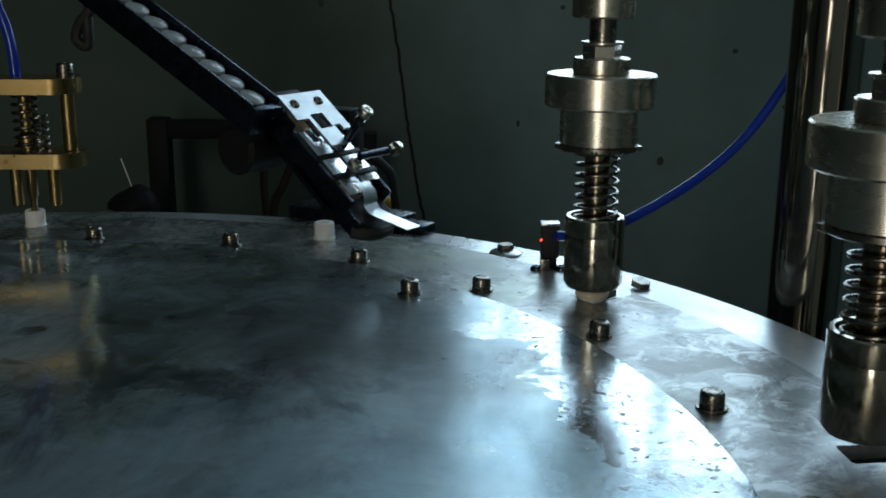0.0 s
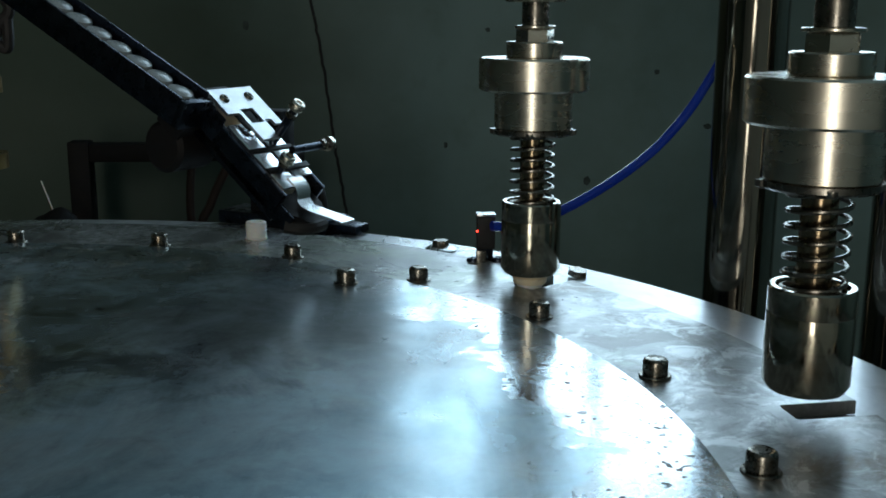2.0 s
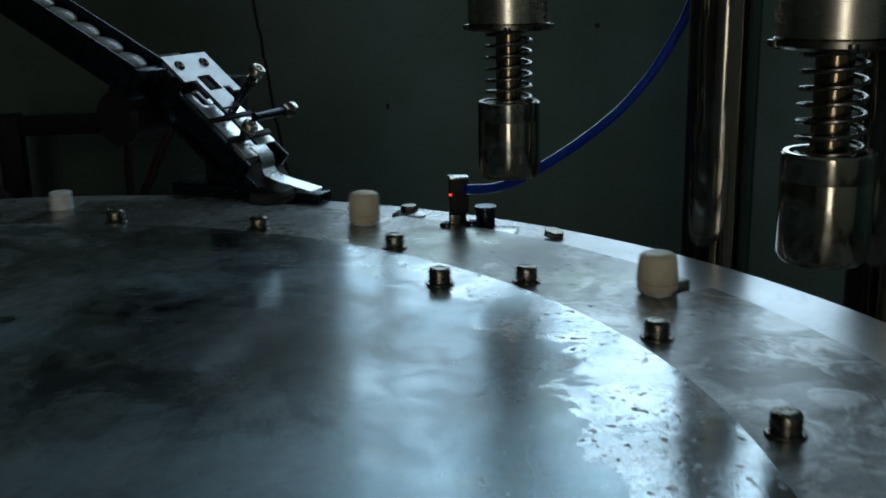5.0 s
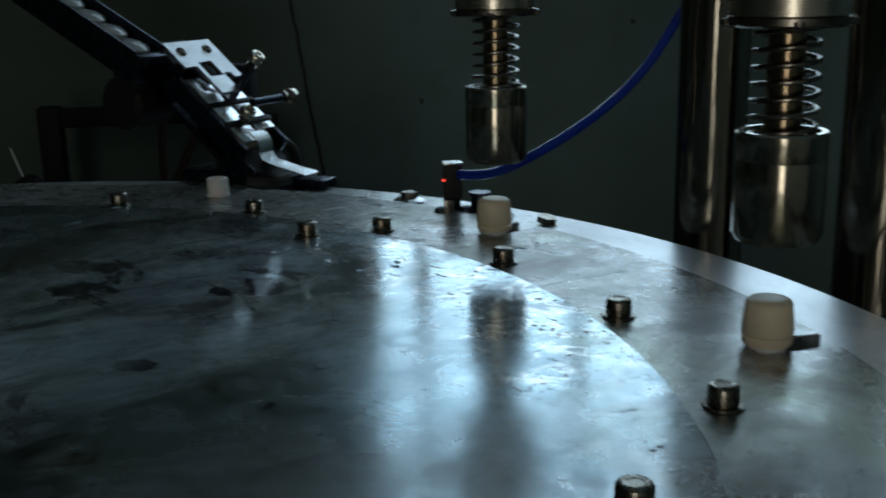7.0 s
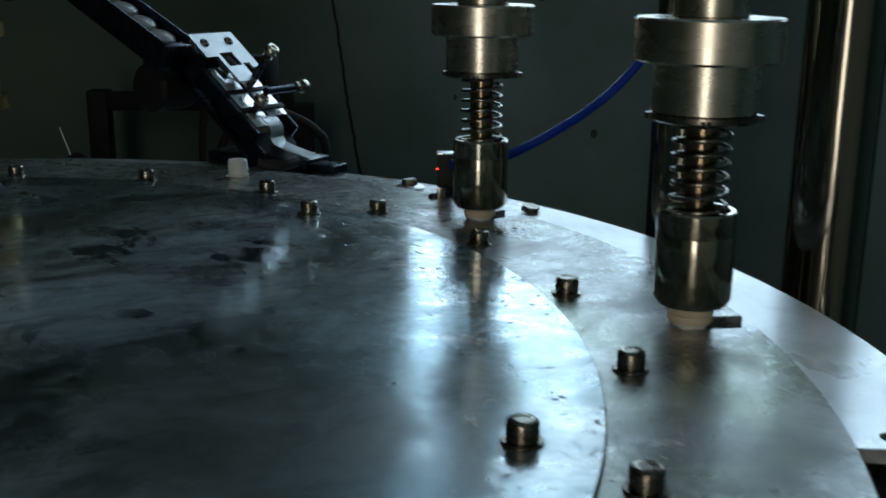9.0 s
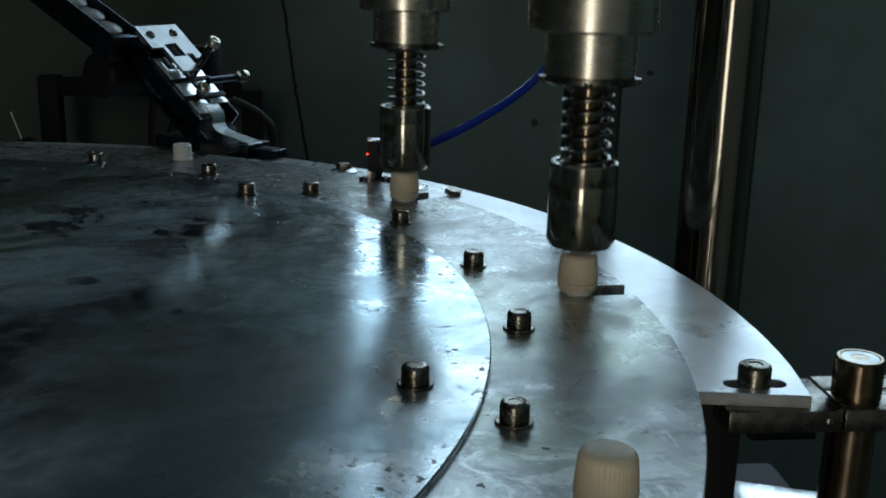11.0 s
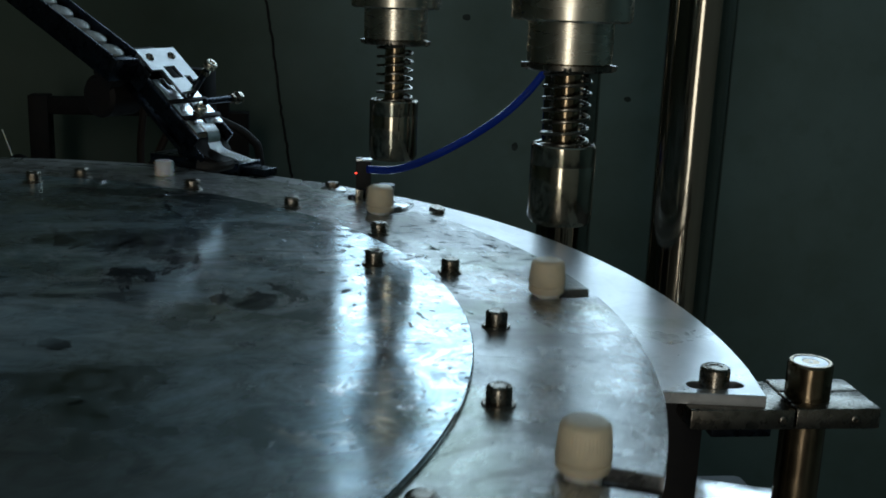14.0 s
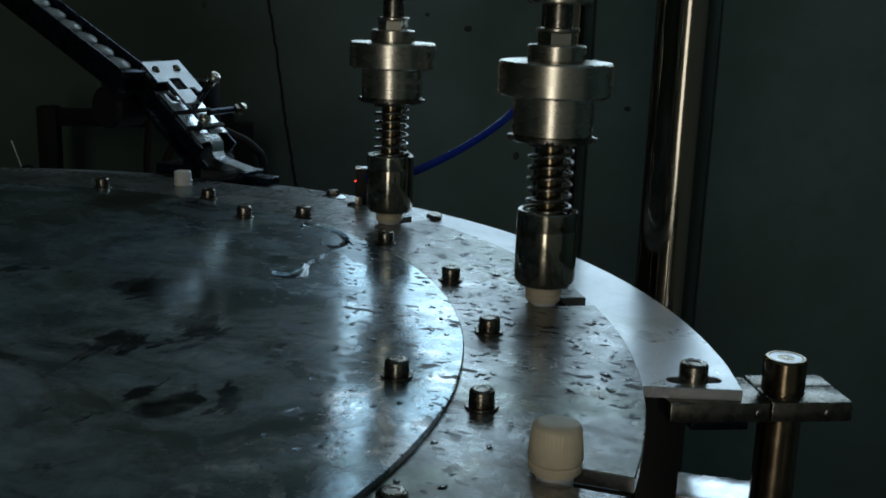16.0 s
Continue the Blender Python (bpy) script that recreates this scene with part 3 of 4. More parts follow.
for a, r, s in ((50.5, 0.4078, 1), (37.1, 0.4095, 0)):
    x, y = polar(r, a)
    if s:
        part("washer", lathe([(0, 0), (0.0098, 0), (0.0096, 0.0010), (0.0075, 0.0024), (0, 0.0026)], 32), BRIGHT, plate, m=pose(x, y, -0.006))
        part("bolt", hexagon(0.0085, 0.0022, 0.0062), BOLT, plate, m=pose(x, y, -0.006))
    else:
        part("bolt", hexagon(0.0098, 0, 0.0030), BOLT, plate, m=pose(x, y, -0.0052, 10, 6, 15))
part("support_pillar", box(0.384, 0.402, -0.054, -0.036, -0.27, -0.0106, 0.001), BLACK, plate)
for a in (20, 62, 105):
    x, y = polar(0.405, a)
    part("support_pillar", cyl(0.008, -0.27, -0.0106, 16), STEEL_DARK, plate, m=pose(x, y, 0))

clamp = tagged(empty("clamp_block", 0.4305, -0.0553, -0.0106), "split steel clamp block gripping a round post", "clamp")
part("block_body", box(-0.040, 0.0005, -0.0150, 0.0150, -0.0080, 0.0, 0.0006), STEEL_DARK, clamp)
part("block_jaw", box(0.0012, 0.0345, -0.0150, 0.0030, -0.0080, 0.0002, 0.0006), STEEL_DARK, clamp)
part("block_jaw", box(0.0012, 0.0345, 0.0036, 0.0165, -0.0080, 0.0002, 0.0006), STEEL_DARK, clamp)
for x in (-0.004, 0.0245):
    part("screw", cap_screw(0.0022, 0.0008, 0.0006), STEEL_DARK, clamp, m=pose(x, -0.0148, -0.0042, 90, 0, 0))
part("lower_bracket", box(-0.028, -0.004, -0.006, 0.012, -0.0150, -0.0081, 0.0006), BLACK_METAL, clamp)
post = tagged(part("clamp_post", lathe([(0, -0.27), (0.0086, -0.27), (0.0086, 0.0028), (0.0078, 0.0038), (0.0068, 0.0038), (0.0066, 0.0034), (0, 0.0034)], 40), ROD, m=pose(0.4415, -0.0562, 0)),
              "short turned steel post standing in a clamp", "post")
part("end_face", lathe([(0, 0.0035), (0.0009, 0.0035), (0.0012, 0.0031), (0.0032, 0.0032), (0.0034, 0.0035), (0.0064, 0.0036), (0.0065, 0.0030)], 40), DULL, post, "dull turned end face")

# ---- columns ----
for x, y, r in ((0.405, 0.222, 0.0172), (0.4590, 0.1524, 0.0188)):
    c = tagged(empty("guide_column", x, y, ZF), "tall polished chrome guide column beside the turntable", "column", "guide columns")
    part("shaft", cyl(r, 0.58, 2.2, 64, 0.001), CHROME, c)
    part("foot", cyl(0.035, 0.58, 0.61, 40, 0.002), STEEL_DARK, c)

# ---- press heads ----
def press_head(x, y):
    h = tagged(empty("press_head", x, y, 0), "turned steel spring-loaded capping press head", "press head", "press heads")
    part("flange", lathe([(0.006, 0.0980), (0.0254, 0.0980), (0.0265, 0.0990), (0.0265, 0.1130), (0.0257, 0.1138), (0.0060, 0.1138), (0.006, 0.0980)], 72), STEEL, h)
    part("bushing", lathe([(0.006, 0.0795), (0.0181, 0.0795), (0.0188, 0.0802), (0.0188, 0.0981), (0.006, 0.0981), (0.006, 0.0795)], 64), STEEL, h)
    rim = part("retaining_ring", lathe([(0.006, 0.0765), (0.0180, 0.0765), (0.0192, 0.0774), (0.0192, 0.0795), (0.006, 0.0795)], 64), STEEL_DARK, h)
    for a in (-14, 166):
        part("ear", lathe([(0, 0.0768), (0.0023, 0.0768), (0.0026, 0.0771), (0.0026, 0.0792), (0, 0.0792)], 20), STEEL_DARK, rim, m=pose(*polar(0.0182, a), 0))
    for a in (-14, 76, 166, 256):
        part("screw", cap_screw(0.0019, 0.0026, 0.001), BOLT, rim, m=pose(*polar(0.0180, a), 0.0765, 180))
    part("collar", lathe([(0.004, 0.1138), (0.0131, 0.1138), (0.0135, 0.1142), (0.0135, 0.1208), (0.0129, 0.1214), (0.004, 0.1214)], 48), STEEL, h)
    part("nut", hexagon(0.0158, 0.1214, 0.1276), STEEL, h)
    part("washer", pipe(0.0100, 0.004, 0.1276, 0.1290, 32, 0.0003), STEEL, h)
    part("ram_rod", cyl(0.0064, 0.1285, 0.1480, 32), STEEL_DARK, h)
    part("ram_cylinder", lathe([(0, 0.1400), (0.0139, 0.1400), (0.0148, 0.1409), (0.0148, 0.420), (0, 0.420)], 56), STEEL, h)
    part("guide_rod", cyl(0.0060, 0.024, 0.0800, 28), ROD, h)
    part("spring", coil(0.0103, 0.00085, 0.0400, 0.0772, 7), STEEL_DARK, h, "oily steel coil spring")
    part("sleeve", lathe([(0.0088, 0.0070), (0.0129, 0.0070), (0.0146, 0.0097), (0.0146, 0.0340), (0.0145, 0.0343), (0.0146, 0.0346), (0.0146, 0.0428), (0.0140, 0.0435), (0.0122, 0.0435),
                               (0.0118, 0.0426), (0.0118, 0.0385), (0.0064, 0.0385), (0.0064, 0.0215), (0.0088, 0.0205), (0.0088, 0.0070)], 72), SLEEVE, h, "turned steel sleeve with a bored mouth")
    for ob in h.children_recursive:
        ob.data.transform(Matrix.Diagonal((0.985, 0.985, 0.972, 1)))
    return h


A_XY, B_XY = polar(R_PITCH, 35.20), polar(R_PITCH, 5.2)
head_a = press_head(*A_XY)
head_b = press_head(*B_XY)

# ---- plug press at the loading side ----
lx, ly = polar(R_PITCH, 95.2)
plug = tagged(empty("plug_press", lx, ly, 0), "two-plate brass plunger press with springs and a blue hose", "press")
for z0, z1, n in ((0.0390, 0.0480, "lower_plate"), (0.0838, 0.0930, "upper_plate")):
    part(n, sheet([(0.020 + 0.015 * math.cos(radians(a)), 0.017 * math.sin(radians(a))) for a in range(-90, 91, 10)] + [(-0.085, 0.017), (-0.085, -0.017)], [], z0, z1), BRASS, plug)
for x in (0.026, -0.075):
    part("pillar", cyl(0.0042, 0.0480, 0.0838, 24), BRASS, plug, m=pose(x, 0, 0))
    part("bolt", cap_screw(0.005, 0.0085, 0.003), BOLT, plug, m=pose(x, 0, 0.0930))
part("plunger", lathe([(0, 0.0065), (0.0022, 0.0065), (0.0022, 0.018), (0.0034, 0.020), (0.0034, 0.05), (0.0062, 0.0505), (0.0062, 0.058), (0.0036, 0.060), (0.0036, 0.0840), (0, 0.0840)], 24), BRASS, plug)
for x in (-0.011, 0.0125):
    part("guide_pin", cyl(0.0036, 0.0125, 0.0392, 16), BRASS, plug, m=pose(x, 0.004, 0))
part("spring", coil(0.0072, 0.0011, 0.0485, 0.0836, 7), STEEL_DARK, plug)
part("spring", coil(0.0050, 0.0009, 0.0482, 0.0700, 5), STEEL_DARK, plug, m=pose(0.009, -0.004, 0))
part("hose", sweep(smooth_line([(-0.004, 0, 0.0925), (-0.0045, 0, 0.108), (-0.007, 0.001, 0.122), (-0.013, 0.002, 0.140), (-0.020, 0.004, 0.175), (-0.022, 0.008, 0.30)]), 0.0031, 12), BLUE, plug, "blue air hose")

hang = tagged(part("hanging_cable", sweep(smooth_line([(-0.006, 0.415, 0.40), (-0.009, 0.415, 0.20), (-0.012, 0.415, 0.150), (-0.006, 0.415, 0.132), (-0.013, 0.415, 0.122), (-0.016, 0.415, 0.112), (-0.009, 0.415, 0.108), (-0.008, 0.415, 0.126)]), 0.0036, 10), RUBBER),
              "black cable hanging in a loop behind the brass press", "cable")

# ---- cap chute ----
D = Vector((0.627, -0.439, -0.643)).normalized()
ACR = Vector((0.573, 0.819, 0.0)).normalized()
N = ACR.cross(D)
if N.z < 0:
    N = -N
FRAME = Matrix((D, ACR, N)).transposed().to_4x4()
FRAME.translation = Vector((0.1297, 0.2939, 0.0884))
chute = tagged(new("cap_chute"), "sloping dark steel chute feeding caps, with bright cover plates", "chute")
chute.matrix_world = FRAME
part("side_rail", box(-0.004, 0.074, -0.0020, 0.0014, -0.0165, -0.0056, 0.0005), BLACK_METAL, chute)
part("side_rail", box(-0.004, 0.074, 0.0330, 0.0355, -0.024, -0.0060, 0.0005), BLACK_METAL, chute)
part("channel_floor", box(-0.004, 0.074, 0.0016, 0.0330, -0.0255, -0.0225, 0.0005), BLACK_METAL, chute)
hood = sheet([(0.069, 0.0017), (0.069, 0.0310), (0.080, 0.0310), (0.0900, 0.0240), (0.0900, 0.0090), (0.083, 0.0017)], [], -0.0140, -0.0120)
part("mouth_hood", hood, BLACK, chute, "dark hood over the chute's mouth")
part("mouth_side", box(0.066, 0.0850, 0.0000, 0.0017, -0.0225, -0.0121, 0.0005), BLACK_METAL, chute)
part("mouth_lip", sweep(smooth_line([(0.083, 0.0010, -0.0200), (0.0890, 0.0060, -0.0170), (0.0912, 0.0130, -0.0155), (0.0908, 0.0230, -0.0155)]), 0.0038, 10), RUBBER, chute, "worn dark rubber lip")
# the straight feed track above, less steep
D2 = Vector((0.730, -0.511, -0.454)).normalized()
N2 = ACR.cross(D2)
if N2.z < 0:
    N2 = -N2
TRACK = Matrix((D2, ACR, N2)).transposed().to_4x4()
TRACK.translation = Vector((0.1224, 0.2857, 0.0884))
LOCAL = FRAME.inverted() @ TRACK
part("track_side", box(-0.40, 0.004, -0.0110, -0.0090, -0.0165, 0.0004, 0.0005), BLACK_METAL, chute, m=LOCAL)
part("track_side", box(-0.40, 0.004, 0.0090, 0.0110, -0.0165, 0.0022, 0.0005), BLACK_METAL, chute, m=LOCAL)
part("track_floor", box(-0.40, 0.004, -0.0090, 0.0090, -0.0165, -0.0140, 0.0005), BLACK_METAL, chute, m=LOCAL)
part("head_side", box(-0.0035, 0.0212, -0.0026, -0.0021, -0.0165, -0.0003, 0.0001), BLACK_METAL, chute)
part("window_backing", box(0.0150, 0.0290, 0.0100, 0.0240, -0.0030, -0.0020, 0.0002), BLACK, chute)
part("end_stop", box(0.0035, 0.0085, -0.0110, 0.0110, -0.0165, -0.0006, 0.0005), BLACK_METAL, chute, m=LOCAL)
part("head_plate", sheet([(0, 0), (0.019, 0), (0.019, 0.009), (0.040, 0.009), (0.040, 0.0235), (0.026, 0.0235), (0.026, 0.029), (0.030, 0.029), (0.030, 0.0355), (0, 0.0355)],
                         [[(0.0165, 0.0118), (0.0165, 0.0222), (0.0275, 0.0222), (0.0275, 0.0118)]], 0.0, 0.0016), DULL, chute, "bright steel top plate with a square window")
for a in (0.0075, 0.0275):
    part("screw", cap_screw(0.0030, 0.0014, 0.001), STEEL_DARK, chute, m=pose(0.0075, a, 0.0016))
part("cover_strip", box(0.0215, 0.0700, 0.0016, 0.0156, -0.0065, -0.0045, 0.0004), POLISHED, chute, "bright steel cover strip")
part("cover_strip", box(0.0295, 0.0640, 0.0181, 0.0330, -0.0065, -0.0045, 0.0004), POLISHED, chute, "bright steel cover strip")
flap = bmesh.new()
prof = [(0.0640, -0.0036), (0.0710, -0.0040), (0.0745, -0.0062), (0.0762, -0.0090), (0.0800, -0.0100), (0.0860, -0.0075), (0.0955, -0.0022), (0.1045, 0.0028)]
rows = []
for s, n in prof:
    rows.append([flap.verts.new((s, a, n + dn)) for a, dn in ((0.0100, 0), (0.0215, 0), (0.0215, -0.0009), (0.0100, -0.0009))])
for p0, p1 in zip(rows, rows[1:]):
    for k in range(4):
        flap.faces.new((p0[k], p0[(k + 1) % 4], p1[(k + 1) % 4], p1[k]))
flap.faces.new(rows[0])
flap.faces.new(rows[-1][::-1])
part("flap", flap, POLISHED, chute, "bent bright spring flap at the mouth")


def long_screw(s, a, n0, n1, rot=(0, 0, 0)):
    m = pose(s, a, n0, *rot)
    sc = part("screw", cyl(0.0023, 0, n1 - n0, 14, 0.0003), BLACK_METAL, chute, m=m)
    part("screw_head", cap_screw(0.0042, 0.0045, 0.0008), STEEL, sc, m=pose(0, 0, n1 - n0))
    part("lock_nut", hexagon(0.006, (n1 - n0) * 0.82, (n1 - n0) * 0.82 + 0.003), BOLT, sc)


long_screw(0.0378, 0.0240, -0.012, 0.0205)
long_screw(0.0575, 0.0104, -0.014, 0.0020)
long_screw(0.0560, 0.0120, 0.0085, 0.0400, (-90, 0, 0))
part("cross_bar", box(0.0555, 0.0590, 0.000, 0.035, -0.0046, -0.0034, 0.0004), BLACK, chute)
part("cross_bar", box(0.0410, 0.0438, 0.000, 0.035, -0.0046, -0.0036, 0.0003), BLACK, chute)
# black bar filling the gap between the strips, for the dark of the groove
part("groove_shade", box(0.0300, 0.0690, 0.0157, 0.0180, -0.0080, -0.0043, 0.0003), BLACK, chute)
part("housing", lathe([(0, -0.016), (0.012, -0.016), (0.0145, -0.0135), (0.0145, 0.0125), (0.012, 0.015), (0, 0.015)], 28), BLACK, chute, "dark vibrator housing", pose(0.000, 0.006, -0.040, 90, 20, 0))
part("bracket", box(-0.012, 0.046, 0.028, 0.036, -0.040, -0.0258, 0.001), BLACK, chute)
part("joint_block", box(-0.012, 0.006, -0.0095, 0.034, -0.030, -0.0085, 0.001), BLACK, chute)

stand = tagged(empty("chute_stand", 0.156, 0.404, -0.006), "black steel stand holding the cap chute", "stand")
part("foot", box(-0.035, 0.050, -0.014, 0.014, 0, 0.0085, 0.001), BLACK_METAL, stand, m=pose(0, 0, 0, 0, 0, -32))
part("upright", box(-0.013, 0.013, -0.008, 0.008, 0.0085, 0.075, 0.001), BLACK, stand, m=pose(0, 0, 0, 0, 0, -32))
part("side_foot", box(0.045, 0.070, -0.010, 0.006, 0, 0.006, 0.001), BLACK_METAL, stand, m=pose(0, 0, 0, 0, 0, -32))

# caps that wait in the chute
def ridged(r0, r1, z0, z1, n=44, depth=0.00018):
    bm = bmesh.new()
    rings = []
    for r, z in ((r0 - 0.0002, z0), (r0, z0 + 0.0004), (r0 + (r1 - r0) * 0.5, (z0 + z1) / 2), (r1, z1 - 0.0018), (r1 - 0.0004, z1 - 0.0008), (r1 - 0.0014, z1)):
        rings.append([bm.verts.new(((r - depth * (k % 2)) * math.cos(math.pi * k / n), (r - depth * (k % 2)) * math.sin(math.pi * k / n), z)) for k in range(2 * n)])
    for a, b in zip(rings, rings[1:]):
        for k in range(2 * n):
            j = (k + 1) % (2 * n)
            bm.faces.new((a[k], a[j], b[j], b[k]))
    low = [bm.verts.new((v.co.x * 0.80, v.co.y * 0.80, z1 + 0.0004)) for v in rings[-1]]
    for k in range(2 * n):
        j = (k + 1) % (2 * n)
        bm.faces.new((rings[-1][k], rings[-1][j], low[j], low[k]))
    bm.faces.new(low)
    bm.faces.new(rings[0][::-1])
    return bm


def bottle_cap():
    c = tagged(empty("plastic_closure"), "cream ribbed plastic screw cap", "cap", "bottle caps")
    part("shell", ridged(0.0086, 0.0078, 0.0036, 0.0152), CREAM, c)
    part("tamper_band", lathe([(0.0060, 0.0), (0.0080, 0.0), (0.0083, 0.0004), (0.0085, 0.0027), (0.0082, 0.0031), (0.0076, 0.0032), (0.0076, 0.0037), (0.006, 0.0037)], 44), CREAM, c)
    return c


first_cap = bottle_cap()
caps = [first_cap] + [copy_thing(first_cap, pose(0, 0, 0.1 + 0.02 * k)) for k in range(4)]


def chute_pose(s):
    return FRAME @ pose(s, 0.0175, -0.0222)


row_cap = None
for k in range(20):
    m = TRACK @ pose(-0.0060 - 0.0166 * k, 0, -0.0138)
    if row_cap is None:
        row_cap = tagged(empty("waiting_cap"), "pale plastic cap waiting in the chute", "cap", "caps in the chute")
        part("shell", ridged(0.0082, 0.0080, 0.0, 0.0112), MILKY, row_cap)
        part("crown", lathe([(0.0077, 0.0110), (0.0070, 0.0122), (0.0045, 0.0131), (0, 0.0134)], 40), MILKY, row_cap)
        row_cap.matrix_world = m
    else:
        copy_thing(row_cap, m)

# bottle necks standing in the pockets
def bottle_neck():
    b = tagged(empty("bottle_neck"), "white plastic threaded bottle neck in a table pocket", "bottle", "bottle necks")
    part("neck", lathe([(0.0035, -0.004), (0.0060, -0.004), (0.0060, 0.0098), (0.0055, 0.0104), (0.0036, 0.0104), (0.0035, -0.004)], 36), WHITE, b)
    part("flange", lathe([(0.005, 0.0002), (0.0066, 0.0002), (0.0066, 0.0012), (0.005, 0.0016)], 36), WHITE, b)
    part("thread", coil(0.0060, 0.0003, 0.0035, 0.0090, 2.5), WHITE, b)
    return b


first_neck = bottle_neck()
NECK_AT = [35.20, 65.20, 95.20, 125.20, 155.20, 185.20, 215.20]
necks = [first_neck] + [copy_thing(first_neck, pose(*polar(R_PITCH, a), 0)) for a in NECK_AT[1:]]

# ---- sensor, its hose ----
sx, sy = 0.279, 0.264
sensor = tagged(empty("light_sensor", sx, sy, -0.006, 0), "small dark sensor on a steel bracket with a red light", "sensor")
part("base_plate", box(-0.014, 0.030, -0.004, 0.016, 0, 0.0022, 0.0004), BRIGHT, sensor, m=pose(0, 0, 0, 0, 0, -25))
part("bracket", box(-0.0045, 0.0045, -0.0015, 0.0015, 0.0022, 0.0300, 0.0005), BLACK_METAL, sensor)
part("body", box(-0.0048, 0.0050, -0.0065, -0.0016, 0.0130, 0.0308, 0.0008), RUBBER, sensor)
part("led", cyl(0.00048, 0, 0.0015, 12, 0.0001), RED, sensor, "glowing red light", pose(-0.0045, -0.0062, 0.0232, 90, 0, -35))
for dx in (-0.0065, 0.0068):
    part("bolt", cap_screw(0.0036, 0.006, 0.0005), BLACK_METAL, sensor, m=pose(dx, -0.004, 0.0022))
part("top_plate", box(-0.0050, 0.0052, -0.0067, 0.0018, 0.0309, 0.0322, 0.0003), BRIGHT, sensor, "bright steel top of the sensor")
part("clip", box(-0.0050, 0.0000, -0.0074, -0.0066, 0.0050, 0.0125, 0.0003), STEEL_DARK, sensor)
part("fitting", lathe([(0, 0.002), (0.0052, 0.002), (0.0052, 0.0120), (0.0058, 0.0123), (0.0058, 0.0142), (0, 0.0142)], 24), BLACK_METAL, sensor, m=pose(0.0155, 0.003, 0))
hose = tagged(part("air_hose", sweep(smooth_line([(0.2815, 0.2535, 0.0205), (0.306, 0.262, 0.0206), (0.3465, 0.2760, 0.0372), (0.3805, 0.2879, 0.0592), (0.406, 0.2967, 0.0880), (0.422, 0.302, 0.122), (0.430, 0.305, 0.20), (0.431, 0.306, 0.30)], 12), 0.0027, 12), BLUE), "curved blue plastic air hose rising from the sensor", "hose")

# ---- things behind the turntable ----
rack = tagged(empty("tube_stand", 0.0, 1.1, ZF), "black square-tube stand behind the machine", "stand")
zt = -0.033 - ZF
part("leg", box(-0.152, -0.125, -0.015, 0.015, 0, zt, 0.002), BLACK, rack)
part("leg", box(0.118, 0.146, -0.015, 0.015, 0, zt - 0.018, 0.002), BLACK, rack)
part("crossbar", box(-0.1255, 0.1185, -0.014, 0.014, zt - 0.026, zt - 0.003, 0.002), BLACK, rack)
for k, pts in enumerate(([(0.02, 1.0, -0.02), (0.012, 1.0, -0.09), (0.014, 1.0, -0.16), (0.02, 1.0, -0.40)], [(0.075, 0.9, -0.03), (0.05, 0.9, -0.08), (0.035, 0.9, -0.14), (0.04, 0.9, -0.40)],
                         [(0.13, 0.85, -0.03), (0.165, 0.85, -0.05), (0.178, 0.85, -0.09), (0.19, 0.85, -0.30)])):
    tagged(part("hanging_cable", sweep(smooth_line(pts), 0.005, 10), (BROWN, BROWN, RUBBER)[k]), ("brown cable hanging behind the chute", "brown cable hanging behind the chute", "black cable curving down behind the chute")[k], "cable")
tagged(part("yellow_connector", sweep(smooth_line([(0.148, 0.86, -0.095), (0.157, 0.86, -0.090), (0.168, 0.86, -0.092), (0.177, 0.86, -0.100)]), 0.006, 10), YELLOW), "yellow taped cable joint on a black cable", "connector")
lump = lathe([(0, -0.03), (0.024, -0.026), (0.024, -0.020), (0.018, -0.010), (0.011, -0.003), (0.005, 0.001), (0, 0.002)], 16)
for v in lump.verts:
    v.co.x *= 1.3 + 0.2 * noise.noise(v.co * 60)
    v.co.z += 0.006 * noise.noise(v.co * 45)
bag = tagged(empty("cloth_bundle", -0.135, 0.95, -0.095), "black cloth bundle with a thin white rod", "bundle")
part("cloth", lump, BLACK, bag)
part("rod", sweep([(-0.013, 0, 0.034), (-0.001, 0, -0.004)], 0.0008, 8), WHITE, bag, "thin white rod")
part("support", cyl(0.008, ZF + 0.095, -0.028, 12), BLACK, bag)

# ---- water on the disc ----
def puddle(points, h, seed):
    bm = bmesh.new()
    rnd = random.Random(seed)
    left, right = [], []
    for x, y, w, ang in points:
        nx, ny = -math.sin(ang), math.cos(ang)
        j = rnd.uniform(0.7, 1.3)
        left.append(bm.verts.new((x + nx * w * j, y + ny * w * j, 0)))
        right.append(bm.verts.new((x - nx * w, y - ny * w, 0)))
    mid = [bm.verts.new(((a.co.x + b.co.x) / 2, (a.co.y + b.co.y) / 2, h)) for a, b in zip(left, right)]
    for k in range(len(mid) - 1):
        bm.faces.new((left[k], left[k + 1], mid[k + 1], mid[k]))
        bm.faces.new((mid[k], mid[k + 1], right[k + 1], right[k]))
    return bm


def water_line(name, knots, widths, seed):
    pts = smooth_line([(*polar(r, a), 0) for r, a in knots], 6)
    out = []
    for k, p in enumerate(pts):
        q = pts[min(k + 1, len(pts) - 1)] - pts[max(k - 1, 0)]
        out.append((p.x, p.y, float(np.interp(k / (len(pts) - 1), np.linspace(0, 1, len(widths)), widths)), math.atan2(q.y, q.x)))
    ob = part(name, puddle(out, 0.0011, seed), WATER)
    return tagged(ob, "thin trickle of spilt water on the steel disc", "water", kind="stuff")


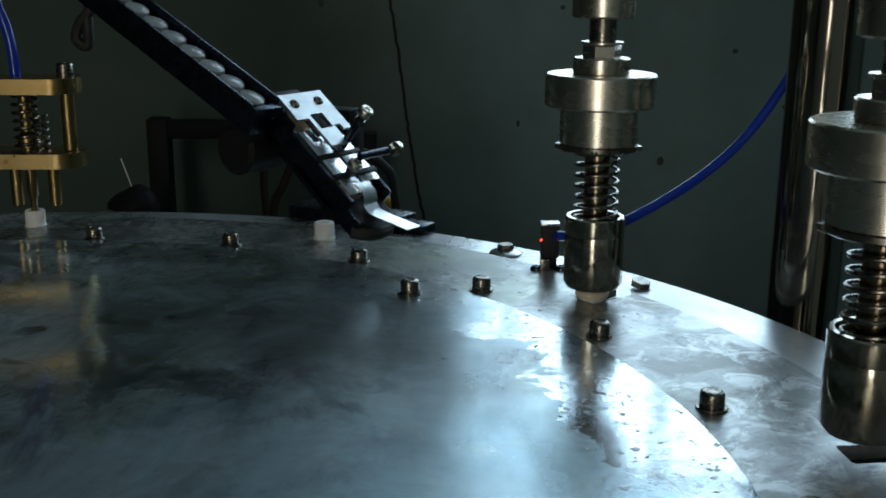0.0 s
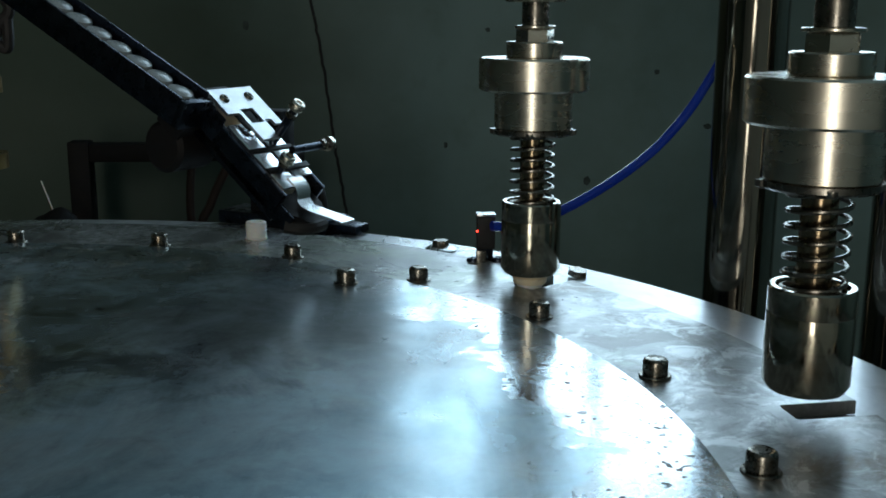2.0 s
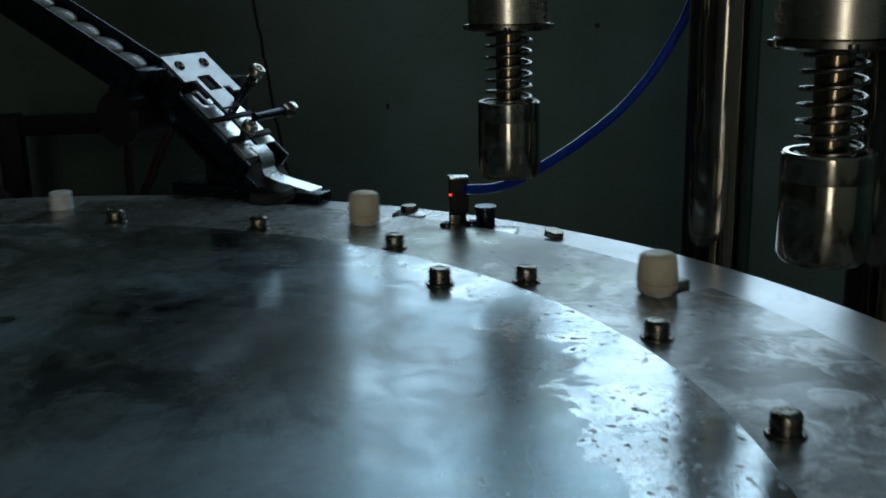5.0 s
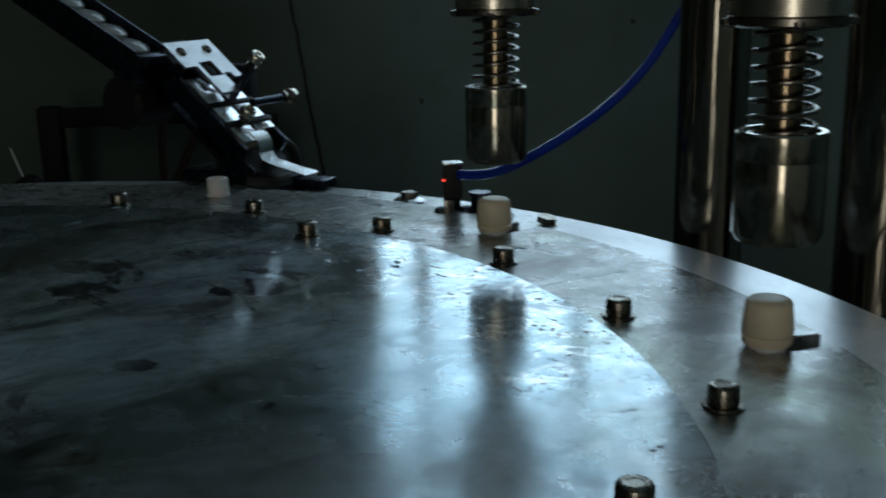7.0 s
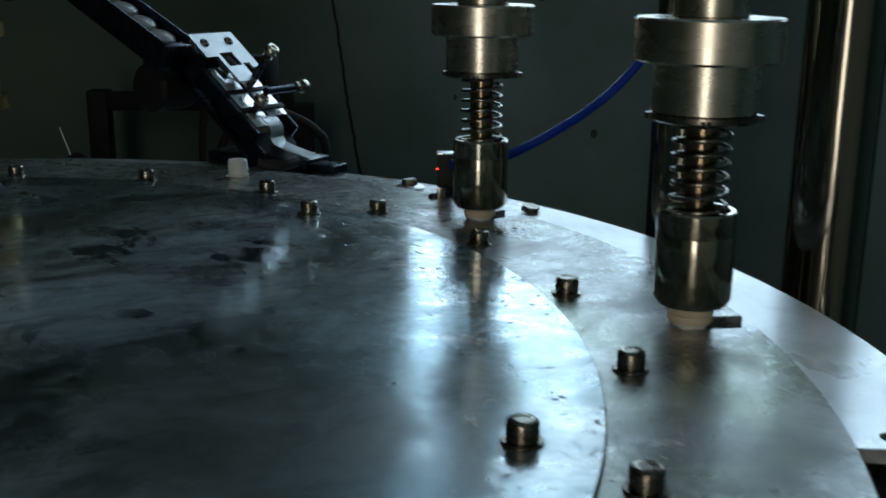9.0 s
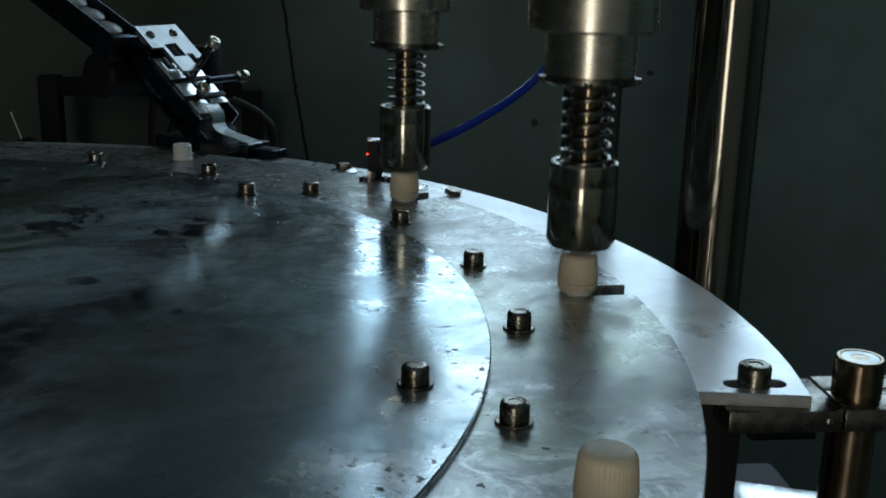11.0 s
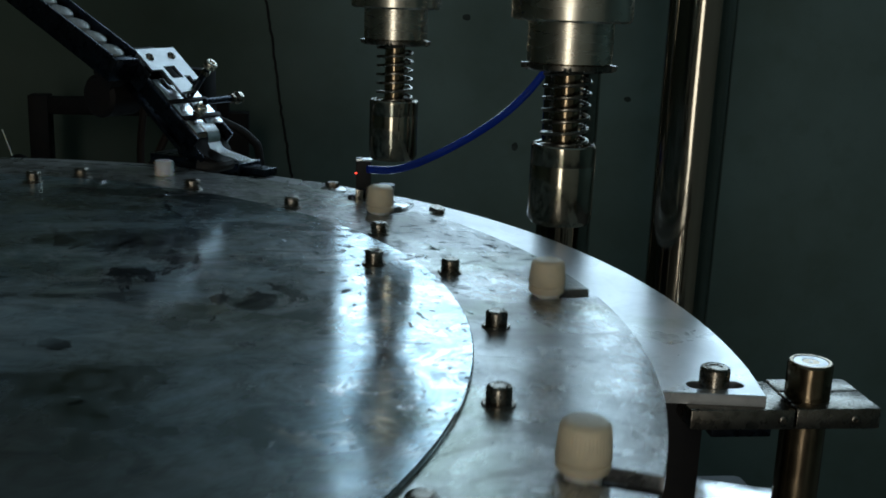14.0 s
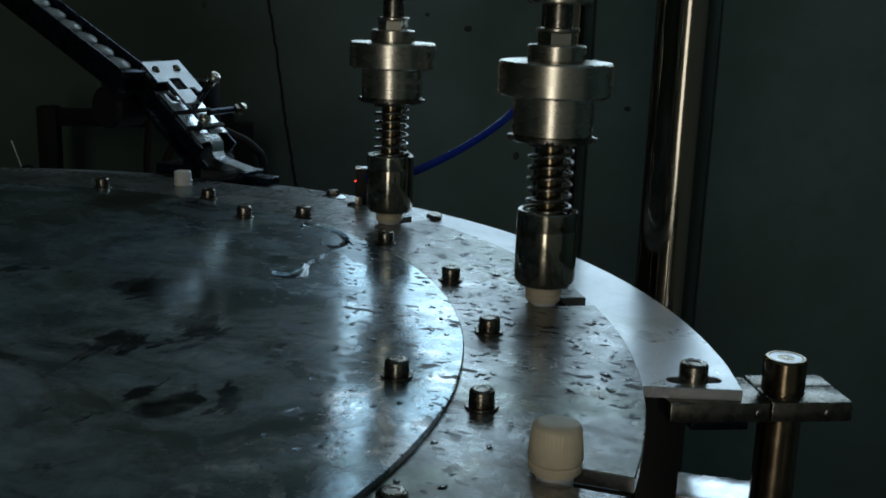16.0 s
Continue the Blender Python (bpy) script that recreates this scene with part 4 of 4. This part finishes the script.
curl = water_line("spilt_water", [(0.3019, 157.1), (0.3060, 157.6), (0.3115, 157.1), (0.3135, 155.3), (0.3108, 151.7), (0.3033, 148.5), (0.2941, 146.8), (0.2866, 146.6)], [0.0008, 0.0020, 0.0014, 0.0018, 0.0026, 0.0020, 0.0022, 0.0006], 5)
pool = water_line("spilt_water", [(0.2417, 138.3), (0.2460, 136.6), (0.2520, 136.6), (0.2591, 139.6), (0.2694, 142.2), (0.2830, 144.6)], [0.0012, 0.0042, 0.0055, 0.0030, 0.0020, 0.0008], 8)


def drops(count, seed):
    """Small flat drops scattered over the wet sector of the ring and the disc's rim."""
    rnd = random.Random(seed)
    verts, faces = [], []
    for _ in range(count):
        r = rnd.choice((rnd.uniform(0.318, 0.380), rnd.uniform(0.318, 0.380), rnd.uniform(0.262, 0.311)))
        a = rnd.triangular(82, 172, 118)
        if any(abs((a - s + 15) % 30 - 15) < 2.6 and r > 0.345 for s in (5.2,)):
            continue
        z = 0.0024 if r < R_DISC else 0.0001
        size = rnd.uniform(0.0005, 0.0012) * (1.6 if rnd.random() < 0.12 else 1.0)
        long, way = rnd.uniform(1.1, 2.3), a + rnd.uniform(50, 130)
        x, y = polar(r, a)
        c, sn, first, n = math.cos(radians(way)), math.sin(radians(way)), len(verts), 10
        for k, h in ((1.0, 0.0), (0.86, 0.14), (0.5, 0.24)):
            for j in range(n):
                w = 2 * math.pi * j / n
                u, v = size * long * k * math.cos(w) * (1.0 + 0.12 * math.sin(3 * w + first)), size * k * math.sin(w)
                verts.append((x + u * c - v * sn, y + u * sn + v * c, z + h * size))
        for row in (0, n):
            faces += [(first + row + j, first + row + (j + 1) % n, first + row + n + (j + 1) % n, first + row + n + j) for j in range(n)]
        faces.append(tuple(first + 2 * n + j for j in range(n)))
    me = bpy.data.meshes.new("water_drops")
    me.from_pydata(verts, [], faces)
    me.shade_smooth()
    me.materials.append(WATER)
    return tagged(new("water_drops", me), "small water drops spattered on the steel table", "water", kind="stuff")


spatter = drops(330, 12)


def motions():
    walk(table, [(t, pose(0, 0, 0, 0, 0, turned(t))) for t in TICKS])
    for ob in (curl, pool):
        walk(ob, [(t, pose(0, 0, 0.0024, 0, 0, turned(t))) for t in TICKS])
    walk(spatter, [(t, pose(0, 0, 0, 0, 0, turned(t))) for t in TICKS])
    for ob, a in zip(necks, NECK_AT):
        walk(ob, [(t, pose(*polar(R_PITCH, a + turned(t)), 0, 0, 0, a + turned(t))) for t in TICKS])
    for head, up in ((head_a, 0.0), (head_b, 0.0020)):
        x, y = head.location.x, head.location.y
        walk(head, [(t, pose(x, y, up + raised(t))) for t in TICKS])
    walk(plug, [(t, pose(lx, ly, raised(t) * 0.8)) for t in TICKS])
    # the cap already screwed on, then four that the passing necks pull out of the chute
    walk(caps[0], [(t, pose(*polar(R_PITCH, 35.20 + turned(t)), 0.0016, 0, 0, turned(t))) for t in TICKS])
    picks = [(4.70, 65.20), (5.83, 95.20), (13.20, 125.20), (14.33, 155.20)]
    for k, (when, a) in enumerate(picks):
        rows = []
        for t in TICKS:
            gone = sum(1 for w, _ in picks if w <= t)
            if t >= when:
                rows.append((t, pose(*polar(R_PITCH, a + turned(t)), 0.0016, 0, 0, turned(t))))
            else:
                rows.append((t, chute_pose(0.0590 - 0.0172 * (k - gone))))
        walk(caps[k + 1], rows)


motions()
